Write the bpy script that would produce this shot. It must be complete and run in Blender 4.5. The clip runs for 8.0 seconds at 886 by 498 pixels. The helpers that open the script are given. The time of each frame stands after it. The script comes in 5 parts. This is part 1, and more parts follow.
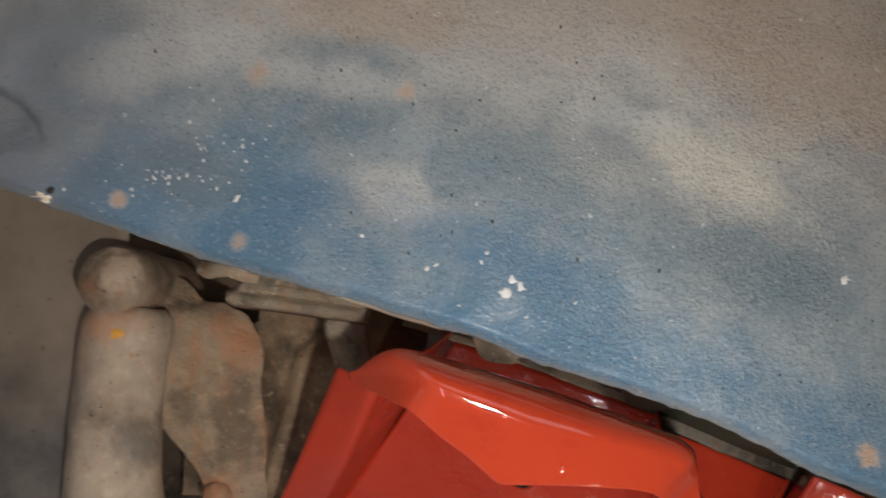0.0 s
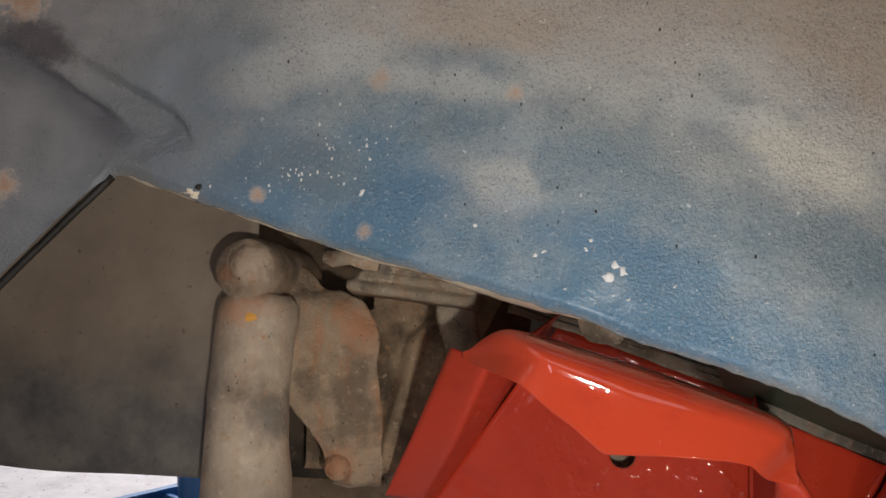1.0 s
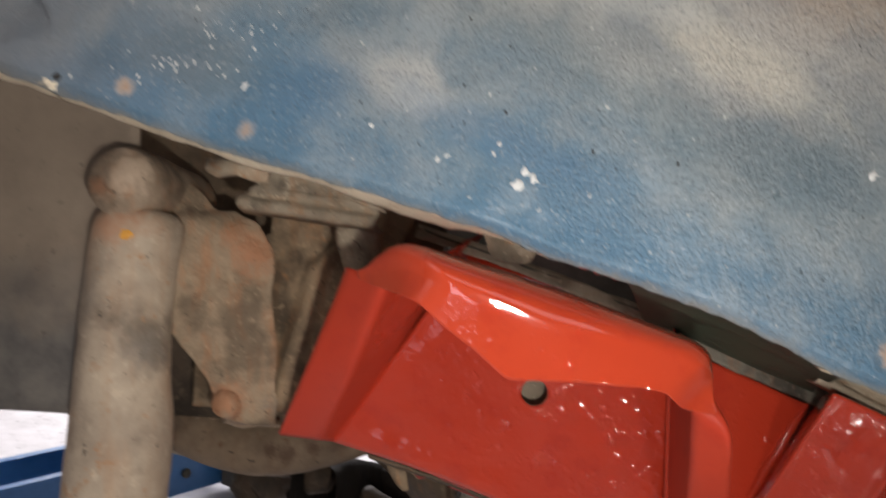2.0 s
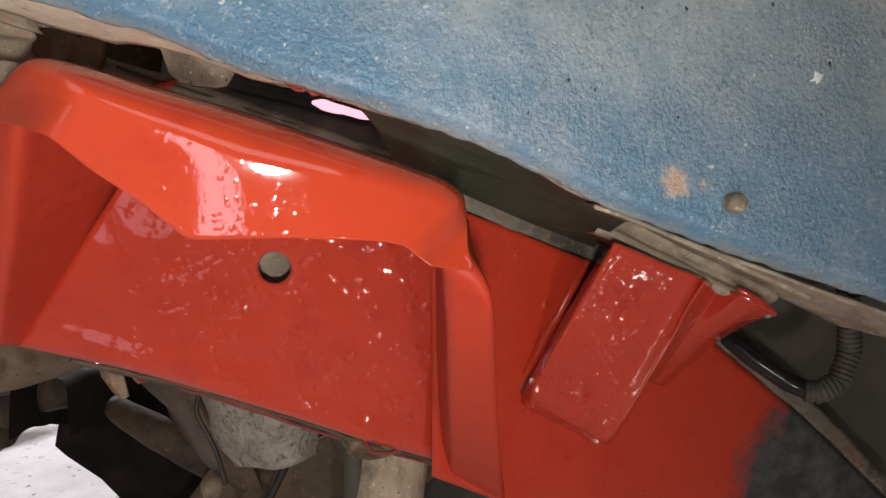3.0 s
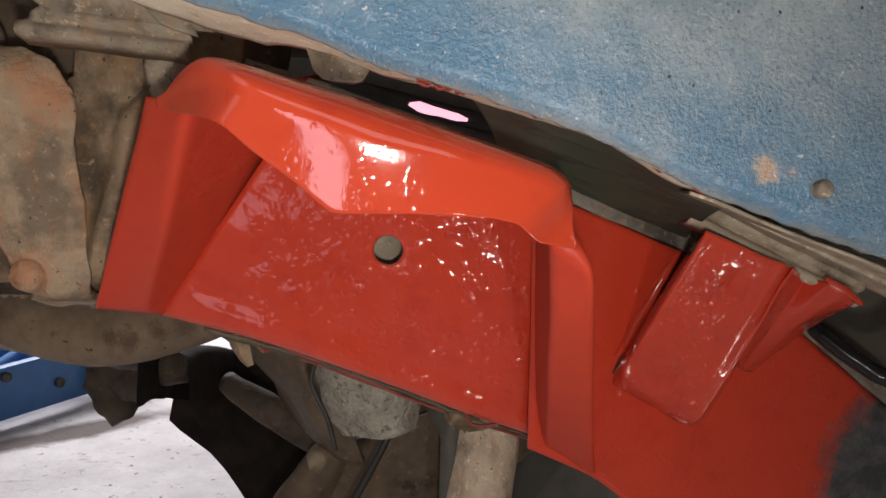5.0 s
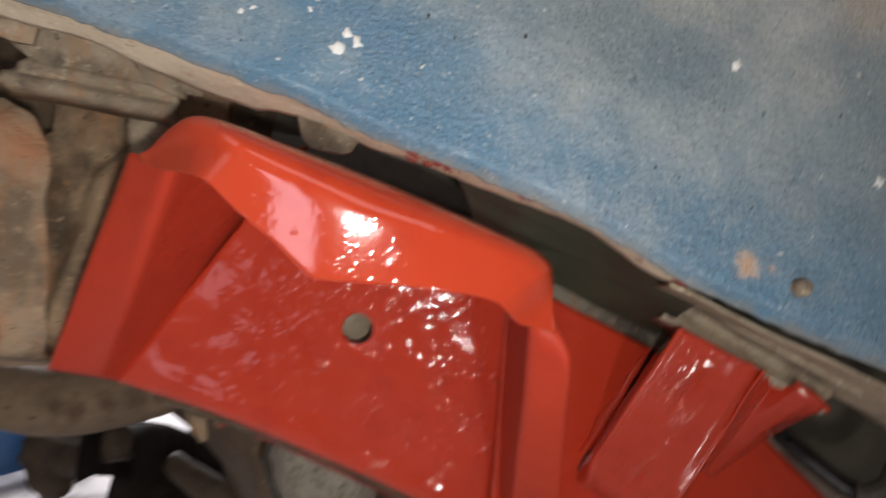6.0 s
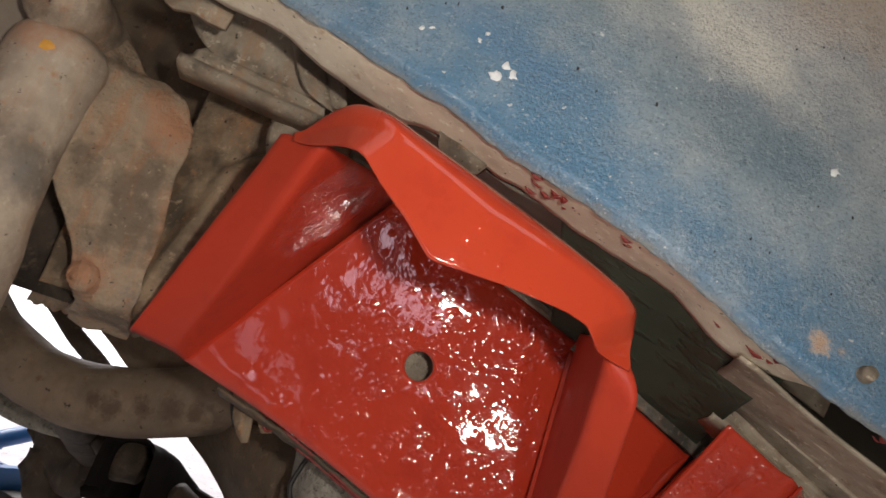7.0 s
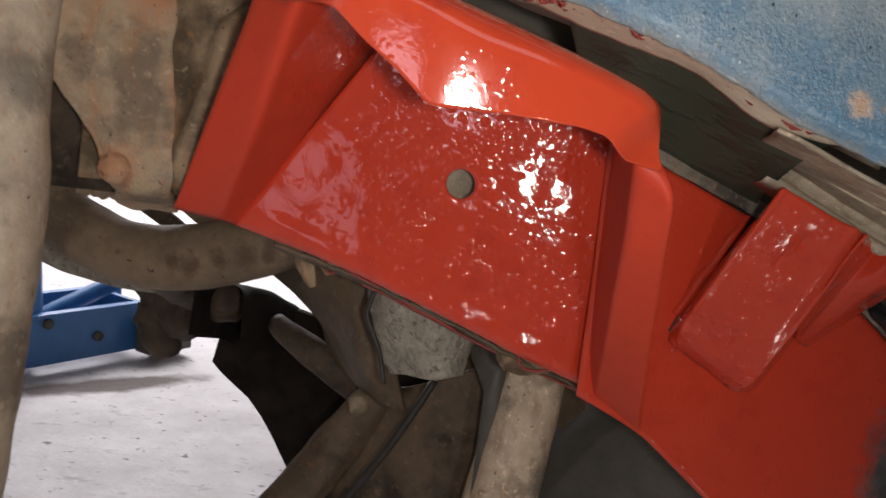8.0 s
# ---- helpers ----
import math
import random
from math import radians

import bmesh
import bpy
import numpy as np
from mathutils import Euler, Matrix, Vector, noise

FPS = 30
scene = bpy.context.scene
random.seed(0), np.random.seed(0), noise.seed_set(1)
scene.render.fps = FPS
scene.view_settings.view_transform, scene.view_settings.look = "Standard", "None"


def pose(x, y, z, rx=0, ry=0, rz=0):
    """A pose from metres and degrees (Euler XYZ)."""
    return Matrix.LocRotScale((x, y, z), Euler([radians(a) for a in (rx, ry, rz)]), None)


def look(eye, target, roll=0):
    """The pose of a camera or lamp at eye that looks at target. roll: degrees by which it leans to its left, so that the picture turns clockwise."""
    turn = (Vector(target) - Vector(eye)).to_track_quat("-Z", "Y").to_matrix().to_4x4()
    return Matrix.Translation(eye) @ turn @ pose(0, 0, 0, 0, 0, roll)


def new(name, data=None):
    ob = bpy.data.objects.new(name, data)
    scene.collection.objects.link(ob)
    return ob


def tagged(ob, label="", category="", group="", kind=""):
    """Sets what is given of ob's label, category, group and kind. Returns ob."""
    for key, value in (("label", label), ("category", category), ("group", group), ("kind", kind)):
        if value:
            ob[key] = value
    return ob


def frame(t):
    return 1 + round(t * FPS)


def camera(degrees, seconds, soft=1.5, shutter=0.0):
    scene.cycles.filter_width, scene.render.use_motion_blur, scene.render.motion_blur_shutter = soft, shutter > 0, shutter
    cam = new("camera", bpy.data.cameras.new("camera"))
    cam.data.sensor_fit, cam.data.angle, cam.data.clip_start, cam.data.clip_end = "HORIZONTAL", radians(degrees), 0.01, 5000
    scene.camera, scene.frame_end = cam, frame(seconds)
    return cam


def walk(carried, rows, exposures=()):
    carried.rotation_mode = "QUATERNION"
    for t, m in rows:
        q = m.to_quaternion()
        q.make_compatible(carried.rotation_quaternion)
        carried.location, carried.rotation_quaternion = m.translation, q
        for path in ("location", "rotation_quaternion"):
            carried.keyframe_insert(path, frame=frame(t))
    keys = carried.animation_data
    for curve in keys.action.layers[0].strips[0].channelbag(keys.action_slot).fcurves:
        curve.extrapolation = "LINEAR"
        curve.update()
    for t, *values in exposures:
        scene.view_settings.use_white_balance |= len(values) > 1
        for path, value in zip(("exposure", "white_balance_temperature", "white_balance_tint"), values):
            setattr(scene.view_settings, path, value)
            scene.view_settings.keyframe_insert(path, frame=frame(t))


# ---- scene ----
from mathutils.bvhtree import BVHTree

cam = camera(54.08, 8.0, soft=1.5, shutter=0.45)
PATH = [
    (0.0, pose(-0.0355, -0.1024, 1.0745, 89.29, -0.37, 6.31)),
    (0.2, pose(-0.0333, -0.1173, 1.0722, 89.82, -0.05, 8.63)),
    (0.5, pose(-0.0434, -0.1508, 1.0701, 89.71, 0.00, 10.75)),
    (1.0, pose(-0.0414, -0.1543, 1.0650, 89.46, -0.17, 12.22)),
    (1.2, pose(-0.0361, -0.1349, 1.0623, 89.36, -0.23, 12.21)),
    (2.3, pose(-0.0163, -0.0390, 0.9877, 85.24, -1.88, 4.21)),
    (2.5, pose(-0.0006, 0.0144, 0.9642, 83.60, -1.98, 1.01)),
    (2.7, pose(0.0171, 0.0446, 0.9735, 82.29, -1.45, -1.93)),
    (3.0, pose(0.0225, 0.0457, 0.9824, 80.66, -0.18, -4.37)),
    (3.5, pose(0.0170, 0.0300, 0.9902, 80.75, 0.74, -3.00)),
    (4.0, pose(-0.0007, 0.0006, 0.9788, 81.39, 0.23, -1.12)),
    (4.5, pose(0.0003, 0.0000, 0.9747, 81.31, -0.05, -0.17)),
    (4.7, pose(0.0044, -0.0023, 0.9770, 80.92, 0.01, 0.48)),
    (5.8, pose(0.0005, -0.0095, 0.9702, 84.45, -2.59, 0.91)),
    (6.0, pose(-0.0083, -0.0018, 0.9629, 87.61, -4.50, -1.50)),
    (6.1, pose(-0.0096, 0.0087, 0.9391, 90.80, -7.41, -3.12)),
    (6.3, pose(-0.0134, 0.0024, 0.9176, 95.64, -11.19, -3.85)),
    (6.5, pose(-0.0260, -0.0138, 0.8986, 97.82, -14.22, -3.45)),
    (7.0, pose(-0.0414, -0.0407, 0.8636, 98.98, -17.98, -1.34)),
    (7.5, pose(-0.0456, -0.0577, 0.8576, 94.15, -16.90, 1.16)),
    (7.7, pose(-0.0220, -0.0223, 0.8893, 85.36, -10.52, 2.95)),
    (8.0, pose(-0.0168, -0.0269, 0.9178, 81.68, -6.20, 4.28)),
]

walk(cam, PATH, [(0.0, -0.34), (1.2, -0.42), (2.5, 0.02), (3.5, 0.05), (4.0, -0.02), (4.7, -0.07), (5.8, -0.09), (6.5, -0.14), (7.2, -0.33), (8.0, -0.24)])

# ---- light ----
world = bpy.data.worlds.new("world")
scene.world = world
world.use_nodes = True
world.node_tree.nodes["Background"].inputs[0].default_value = (0.9, 0.95, 1.0, 1)
world.node_tree.nodes["Background"].inputs[1].default_value = 0.02

TILT = radians(8)
CT, ST, EYE_H = math.cos(TILT), math.sin(TILT), 0.975


def F(x, y, z):
    """The wheel arch's own frame (x across, y down, z into the arch) laid into the world."""
    return Vector((x, -ST * y + CT * z, EYE_H - CT * y - ST * z))


def lamp(name, kind, place, target, power, colour, size=0.1, size_y=None):
    data = bpy.data.lights.new(name, kind)
    data.energy, data.color = power, colour
    if kind == "AREA":
        data.shape, data.size, data.size_y = "RECTANGLE", size, size_y or size
    else:
        data.shadow_soft_size = size
    ob = new(name, data)
    ob.matrix_world = look(place, target)
    return ob


torch = lamp("hand_torch", "SPOT", F(0.030, 0.068, -0.06), F(-0.20, -0.12, 0.5), 11.6, (1.0, 0.95, 0.90), 0.014)
torch.data.spot_size, torch.data.spot_blend = radians(112), 1.0
# unseen fill lamp added in mid-room to brighten the upper fender
lamp("fender_fill", "AREA", F(-1.0, -1.0, -0.65), F(-0.2, -0.25, 0.42), 6.0, (1.0, 0.88, 0.90), 1.4, 1.4)
lamp("high_window_daylight", "AREA", (-0.015, -1.37, 0.75), (-0.015, 0.5, 0.9), 0.80, (1.0, 0.78, 0.90), 0.13, 0.38)
# unseen lamp added to give the blue fender its sheen
lamp("fender_sheen_lamp", "AREA", (0.525, -1.37, 1.98), (0.05, 0.43, 1.05), 3.7, (0.93, 0.96, 1.0), 1.0, 0.8)
# unseen lamp standing in for the bright floor that the rear wall reflects
lamp("low_reflection_lamp", "AREA", (-0.41, -1.37, 0.28), (-0.3, 0.5, 0.8), 0.28, (1.0, 0.76, 0.90), 0.26, 0.24)
# unseen lamp, placed from where glints fall on the rear wall
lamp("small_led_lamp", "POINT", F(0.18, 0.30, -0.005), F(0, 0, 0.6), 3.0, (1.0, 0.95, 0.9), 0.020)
# unseen lamp added below the view to put glints on the bracket
lamp("bracket_glint_lamp", "POINT", F(0.32, 0.56, 0.46), F(0.2, 0.1, 0.6), 0.58, (1.0, 0.95, 0.9), 0.019)
# unseen overhead lamps added to keep the near and far floor bright
strip = lamp("floor_fill_light", "AREA", (-1.6, 4.5, 2.9), (-1.3, 2.6, 0), 50.0, (1.0, 0.96, 1.0), 1.8, 1.2)
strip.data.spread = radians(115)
lamp("rear_fill_light", "AREA", (-2.4, 6.2, 2.9), (-2.4, 6.2, 0), 250.0, (1.0, 0.96, 1.0), 3.0, 1.2)


# ---- materials ----
class Nodes:
    """Small helper for node materials in world-size coordinates."""

    def __init__(self, name):
        self.mat = bpy.data.materials.new(name)
        self.mat.use_nodes = True
        self.t = self.mat.node_tree
        self.b = self.t.nodes["Principled BSDF"]
        self.co = self.t.nodes.new("ShaderNodeTexCoord").outputs["Object"]

    def node(self, kind, **values):
        n = self.t.nodes.new(kind)
        for k, v in values.items():
            n.inputs[k].default_value = v
        return n

    def link(self, a, b):
        self.t.links.new(a, b)

    def noise(self, scale, detail=4.0, rough=0.55, stretch=None):
        n = self.node("ShaderNodeTexNoise", Scale=scale, Detail=detail, Roughness=rough)
        src = self.co
        if stretch:
            m = self.node("ShaderNodeMapping", Scale=stretch)
            self.link(src, m.inputs["Vector"])
            src = m.outputs[0]
        self.link(src, n.inputs["Vector"])
        return n.outputs["Fac"]

    def cells(self, scale):
        n = self.node("ShaderNodeTexVoronoi", Scale=scale)
        self.link(self.co, n.inputs["Vector"])
        return n.outputs["Distance"]

    def ramp(self, src, *stops):
        r = self.t.nodes.new("ShaderNodeValToRGB")
        e = r.color_ramp.elements
        while len(e) < len(stops):
            e.new(0.5)
        for el, (p, c) in zip(e, stops):
            el.position = p
            el.color = (*c, 1) if isinstance(c, tuple) else (c, c, c, 1)
        self.link(src, r.inputs[0])
        return r.outputs[0]

    def mix(self, fac, a, b, mode="MIX"):
        m = self.t.nodes.new("ShaderNodeMix")
        m.data_type, m.blend_type = "RGBA", mode
        for socket, v in ((m.inputs[0], fac), (m.inputs[6], a), (m.inputs[7], b)):
            if isinstance(v, tuple):
                socket.default_value = (*v, 1)
            elif isinstance(v, (int, float)):
                socket.default_value = v
            else:
                self.link(v, socket)
        return m.outputs[2]

    def math(self, op, a, b=0.0):
        m = self.t.nodes.new("ShaderNodeMath")
        m.operation = op
        for socket, v in zip(m.inputs, (a, b)):
            if isinstance(v, (int, float)):
                socket.default_value = v
            else:
                self.link(v, socket)
        return m.outputs[0]

    def bump(self, height, strength, distance, after=None):
        n = self.node("ShaderNodeBump", Strength=strength, Distance=distance)
        self.link(height, n.inputs["Height"])
        if after:
            self.link(after, n.inputs["Normal"])
        return n.outputs[0]

    def finish(self, colour, rough, normal=None, metal=0.0, coat=0.0, spec=0.5):
        for name, v in (("Base Color", colour), ("Roughness", rough), ("Metallic", metal)):
            if isinstance(v, tuple):
                self.b.inputs[name].default_value = (*v, 1)
            elif isinstance(v, (int, float)):
                self.b.inputs[name].default_value = v
            else:
                self.link(v, self.b.inputs[name])
        self.b.inputs["Coat Weight"].default_value = coat
        self.b.inputs["Coat Roughness"].default_value = 0.04
        self.b.inputs["Specular IOR Level"].default_value = spec
        if normal:
            self.link(normal, self.b.inputs["Normal"])
            self.link(normal, self.b.inputs["Coat Normal"])
        return self.mat


def red_paint(name="wet_red_paint", under=None, nibs=0.26, tall=1.0, fineness=1.0, ripple=1.0, gloss=0.07, spec=0.5, shine=0.6, matte_end=False, wet=None, warm=0.0):
    """Wet red enamel: dust nibs under the film, brush ripple, a thin clear gloss; under: centre of a patch of dark underseal."""
    n = Nodes(name)
    tone = n.mix(n.noise(14, 4), (0.44, 0.037 + warm, 0.016), (0.53, 0.050 + warm, 0.021))
    tone = n.mix(n.ramp(n.noise(38, 5, 0.65), (0.52, 0.0), (0.75, 0.5)), tone, (0.34, 0.021, 0.013))
    rough = gloss
    where = n.t.nodes.new("ShaderNodeSeparateXYZ")
    n.link(n.co, where.inputs[0])
    if under:
        d = n.t.nodes.new("ShaderNodeVectorMath")
        d.operation = "DISTANCE"
        n.link(n.co, d.inputs[0])
        d.inputs[1].default_value = under
        far = n.math("ADD", d.outputs["Value"], n.math("MULTIPLY", n.math("SUBTRACT", n.noise(45, 5, 0.7), 0.5), 0.05))
        mask = n.ramp(far, (0.080, 1.0), (0.105, 0.0))
        tone = n.mix(mask, tone, n.mix(n.ramp(n.noise(60, 5, 0.7), (0.4, 0.0), (0.65, 1.0)), (0.035, 0.035, 0.034), (0.085, 0.085, 0.08)))
        rough = n.math("ADD", n.math("MULTIPLY", mask, 0.6), gloss)
    # nibs gather in drifts, and hardly any lie on the forward end
    drift = n.ramp(n.noise(26, 3, 0.6), (0.36, 0.12), (0.60, 1.0))
    place = n.ramp(n.math("ADD", where.outputs[0], n.math("ADD", 1.0, n.math("MULTIPLY", n.math("SUBTRACT", n.noise(30, 3), 0.5), 0.12))), (0.85, 0.15), (0.95, 1.0))
    place = n.math("MULTIPLY", place, drift)
    if wet:
        d = n.t.nodes.new("ShaderNodeVectorMath")
        d.operation = "DISTANCE"
        n.link(n.co, d.inputs[0])
        d.inputs[1].default_value = wet
        puddle = n.ramp(n.math("ADD", d.outputs["Value"], n.math("MULTIPLY", n.math("SUBTRACT", n.noise(40, 4, 0.65), 0.5), 0.05)), (0.045, 1.0), (0.075, 0.0))
        rough = n.math("SUBTRACT", gloss, n.math("MULTIPLY", puddle, gloss - 0.08))
        n.link(n.math("ADD", shine, n.math("MULTIPLY", puddle, 0.6 - shine)), n.b.inputs["Coat Weight"])
        place = n.math("ADD", n.math("MULTIPLY", puddle, 3.0), place)
    fine = None
    for scale, height, some_from in ((125.0, 0.00050, nibs), (215.0, 0.00034, nibs + 0.02), (120.0, 0.0012, nibs + 0.22)):
        cell = n.node("ShaderNodeTexVoronoi", Scale=scale * fineness)
        n.link(n.co, cell.inputs["Vector"])
        nib = n.ramp(cell.outputs["Distance"], (0.0, 1.0), (0.12, 0.91), (0.24, 0.66), (0.34, 0.32), (0.44, 0.08), (0.52, 0.0))
        some = n.ramp(cell.outputs["Color"], (min(some_from, 0.95), 0.0), (min(some_from + 0.35, 0.99), 1.0))
        fine = n.bump(n.math("MULTIPLY", n.math("MULTIPLY", nib, some), place), 1.0, height * tall / fineness, fine)
    film = n.bump(n.noise(420, 2, 0.5), 0.035 * ripple, 0.0008, fine)
    film = n.bump(n.noise(70, 3, 0.5, (0.6, 1, 1.5)), 0.022 * ripple, 0.003, film)
    turned = n.node("ShaderNodeMapping", Rotation=(0.0, radians(38), 0.0), Scale=(1.0, 1.0, 0.16))
    n.link(n.co, turned.inputs["Vector"])
    strokes = n.node("ShaderNodeTexNoise", Scale=330.0, Detail=3.0, Roughness=0.6)
    n.link(turned.outputs[0], strokes.inputs["Vector"])
    film = n.bump(strokes.outputs["Fac"], 0.06 * ripple, 0.0008, film)
    if matte_end:
        dull = n.ramp(n.math("ADD", where.outputs[0], 1.0), (0.880, 1.0), (0.905, 0.0))
        rough = n.math("ADD", n.math("MULTIPLY", dull, 0.38), gloss)
        n.link(n.math("SUBTRACT", shine, n.math("MULTIPLY", dull, 0.55)), n.b.inputs["Coat Weight"])
    return n.finish(tone, rough, film, coat=shine, spec=spec)


def blue_paint():
    n = Nodes("weathered_blue_paint")
    uv = n.t.nodes.new("ShaderNodeUVMap").outputs[0]
    sep = n.t.nodes.new("ShaderNodeSeparateXYZ")
    n.link(uv, sep.inputs[0])
    up = n.math("ADD", sep.outputs[1], n.math("MULTIPLY", n.math("SUBTRACT", n.noise(6.5, 5, 0.6), 0.5), 0.22))
    base = n.ramp(up, (0.0, (0.072, 0.165, 0.255)), (0.05, (0.115, 0.195, 0.260)), (0.11, (0.20, 0.24, 0.25)), (0.17, (0.40, 0.385, 0.345)), (0.25, (0.375, 0.31, 0.245)), (0.4, (0.34, 0.275, 0.21)))
    cloudy = n.mix(n.ramp(n.noise(13, 6, 0.66), (0.46, 0.0), (0.70, 0.5)), base, (0.33, 0.35, 0.345))
    cloudy = n.mix(n.ramp(n.noise(9, 6, 0.6, (1, 1, 1.4)), (0.54, 0.0), (0.68, 0.4)), cloudy, (0.075, 0.12, 0.16))
    warp = n.math("ADD", n.math("MULTIPLY", n.math("SUBTRACT", n.noise(24, 6, 0.68), 0.5), 1.5), n.math("MULTIPLY", n.math("SUBTRACT", n.noise(110, 4, 0.7), 0.5), 0.5))
    CREAM, PALE, TAN, BLUEST, SLATE = (0.50, 0.475, 0.40), (0.42, 0.425, 0.40), (0.37, 0.30, 0.23), (0.058, 0.150, 0.255), (0.105, 0.155, 0.185)
    for x, z, wide, high, turn, colour, strength in (
        (0.110, 1.205, 0.16, 0.055, 28, TAN, 0.85), (-0.150, 1.222, 0.10, 0.026, 6, TAN, 0.8), (0.24, 1.13, 0.09, 0.07, 40, TAN, 0.6),
        (0.068, 1.122, 0.075, 0.022, 32, CREAM, 0.85), (0.015, 1.155, 0.05, 0.016, 20, PALE, 0.6), (-0.127, 1.103, 0.040, 0.020, 18, PALE, 0.75),
        (-0.115, 1.140, 0.018, 0.035, 10, PALE, 0.3), (-0.290, 1.195, 0.075, 0.028, -8, PALE, 0.75), (-0.170, 1.180, 0.07, 0.018, 8, PALE, 0.6),
        (-0.266, 1.118, 0.055, 0.030, 15, SLATE, 0.6), (-0.185, 1.098, 0.036, 0.030, 0, BLUEST, 0.5), (-0.165, 1.150, 0.04, 0.020, -10, SLATE, 0.4),
        (-0.06, 1.065, 0.09, 0.020, 22, BLUEST, 0.4), (0.09, 1.06, 0.10, 0.030, 24, SLATE, 0.6)):
        m = n.node("ShaderNodeMapping", Location=(x, 0.45, z), Rotation=(0.0, radians(turn), 0.0), Scale=(wide, 50.0, high))
        m.vector_type = "TEXTURE"
        n.link(n.co, m.inputs["Vector"])
        size = n.t.nodes.new("ShaderNodeVectorMath")
        size.operation = "LENGTH"
        n.link(m.outputs[0], size.inputs[0])
        cloudy = n.mix(n.ramp(n.math("ADD", size.outputs["Value"], warp), (0.45, strength), (1.15, 0.0)), cloudy, colour)
    grit = n.mix(n.ramp(n.noise(560, 3, 0.7), (0.53, 0.0), (0.66, 0.55)), cloudy, (0.045, 0.06, 0.07))
    grit = n.mix(n.ramp(n.noise(300, 3, 0.75, (1, 1, 1.3)), (0.56, 0.0), (0.70, 0.45)), grit, (0.42, 0.45, 0.45))
    specks = n.mix(n.ramp(n.noise(150, 2, 0.8), (0.70, 0.0), (0.74, 0.8)), grit, (0.55, 0.55, 0.52))
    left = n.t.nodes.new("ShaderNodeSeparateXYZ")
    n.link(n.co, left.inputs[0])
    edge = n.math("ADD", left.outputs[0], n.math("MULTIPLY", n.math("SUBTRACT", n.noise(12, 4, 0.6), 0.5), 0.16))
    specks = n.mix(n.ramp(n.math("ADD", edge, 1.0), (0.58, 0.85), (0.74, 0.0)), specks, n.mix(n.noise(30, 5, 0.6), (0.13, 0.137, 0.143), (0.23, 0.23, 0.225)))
    # rust spots, each with a paler ring where the paint has lifted
    for x, y, size, strength in ((-0.2263, -0.1562, 0.0060, 0.9), (-0.3086, -0.1831, 0.0070, 0.9), (-0.122, -0.258, 0.009, 0.6), (-0.222, -0.270, 0.013, 0.5), (0.157, -0.034, 0.010, 0.8), (0.170, -0.033, 0.005, 0.5), (-0.515, -0.19, 0.017, 0.8), (-0.519, -0.345, 0.030, 0.9)):
        d = n.t.nodes.new("ShaderNodeVectorMath")
        d.operation = "DISTANCE"
        n.link(n.co, d.inputs[0])
        d.inputs[1].default_value = F(x, y, 0.417 + 0.044 * x - 0.073 * y)
        wild = n.math("ADD", d.outputs["Value"], n.math("MULTIPLY", n.math("SUBTRACT", n.noise(170, 5, 0.75), 0.5), size * 1.9))
        specks = n.mix(n.ramp(wild, (size * 0.50, strength), (size * 0.82, 0.0)), specks, (0.46, 0.38, 0.31))
        specks = n.mix(n.ramp(wild, (size * 0.20, strength), (size * 0.60, 0.0)), specks, n.mix(n.noise(260, 3, 0.7), (0.47, 0.28, 0.155), (0.33, 0.19, 0.11)))
    # dark brown blotch round the corner rust
    m = n.node("ShaderNodeMapping", Location=(-0.505, 0.45, 1.224), Rotation=(0.0, radians(20), 0.0), Scale=(0.052, 50.0, 0.020))
    m.vector_type = "TEXTURE"
    n.link(n.co, m.inputs["Vector"])
    size = n.t.nodes.new("ShaderNodeVectorMath")
    size.operation = "LENGTH"
    n.link(m.outputs[0], size.inputs[0])
    specks = n.mix(n.ramp(n.math("ADD", size.outputs["Value"], n.math("MULTIPLY", warp, 1.2)), (0.55, 0.85), (0.95, 0.0)), specks, (0.055, 0.048, 0.045))
    specks = n.mix(n.ramp(n.math("ADD", sep.outputs[1], n.math("MULTIPLY", n.math("SUBTRACT", n.noise(80, 4, 0.7), 0.5), 0.012)), (0.0, 0.8), (0.0045, 0.0)), specks, (0.19, 0.185, 0.165))
    # shade below the pressed fold at the rear corner, painted into the colour
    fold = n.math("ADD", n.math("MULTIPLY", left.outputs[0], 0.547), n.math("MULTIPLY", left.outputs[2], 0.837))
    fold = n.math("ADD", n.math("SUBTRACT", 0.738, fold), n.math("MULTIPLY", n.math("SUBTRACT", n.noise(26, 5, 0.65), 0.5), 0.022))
    fold_shade = n.math("MULTIPLY", n.ramp(fold, (-0.003, 0.0), (0.003, 1.0), (0.016, 0.85), (0.03, 0.3), (0.09, 0.0)), n.ramp(n.math("ADD", left.outputs[0], 1.0), (0.555, 1.0), (0.60, 0.0)))
    specks = n.mix(n.math("MULTIPLY", fold_shade, 0.7), specks, (0.045, 0.048, 0.060))
    bump = n.bump(n.math("MULTIPLY", n.noise(480, 3, 0.6), n.ramp(n.noise(16, 4, 0.6, (1, 1, 1)), (0.40, 0.22), (0.60, 1.0))), 0.9, 0.0018, n.bump(n.noise(190, 2, 0.5), 0.3, 0.002, n.bump(n.noise(35, 3, 0.5), 0.15, 0.006)))
    return n.finish(specks, n.ramp(n.noise(90, 3), (0.3, 0.27), (0.7, 0.42)), bump, spec=0.6)


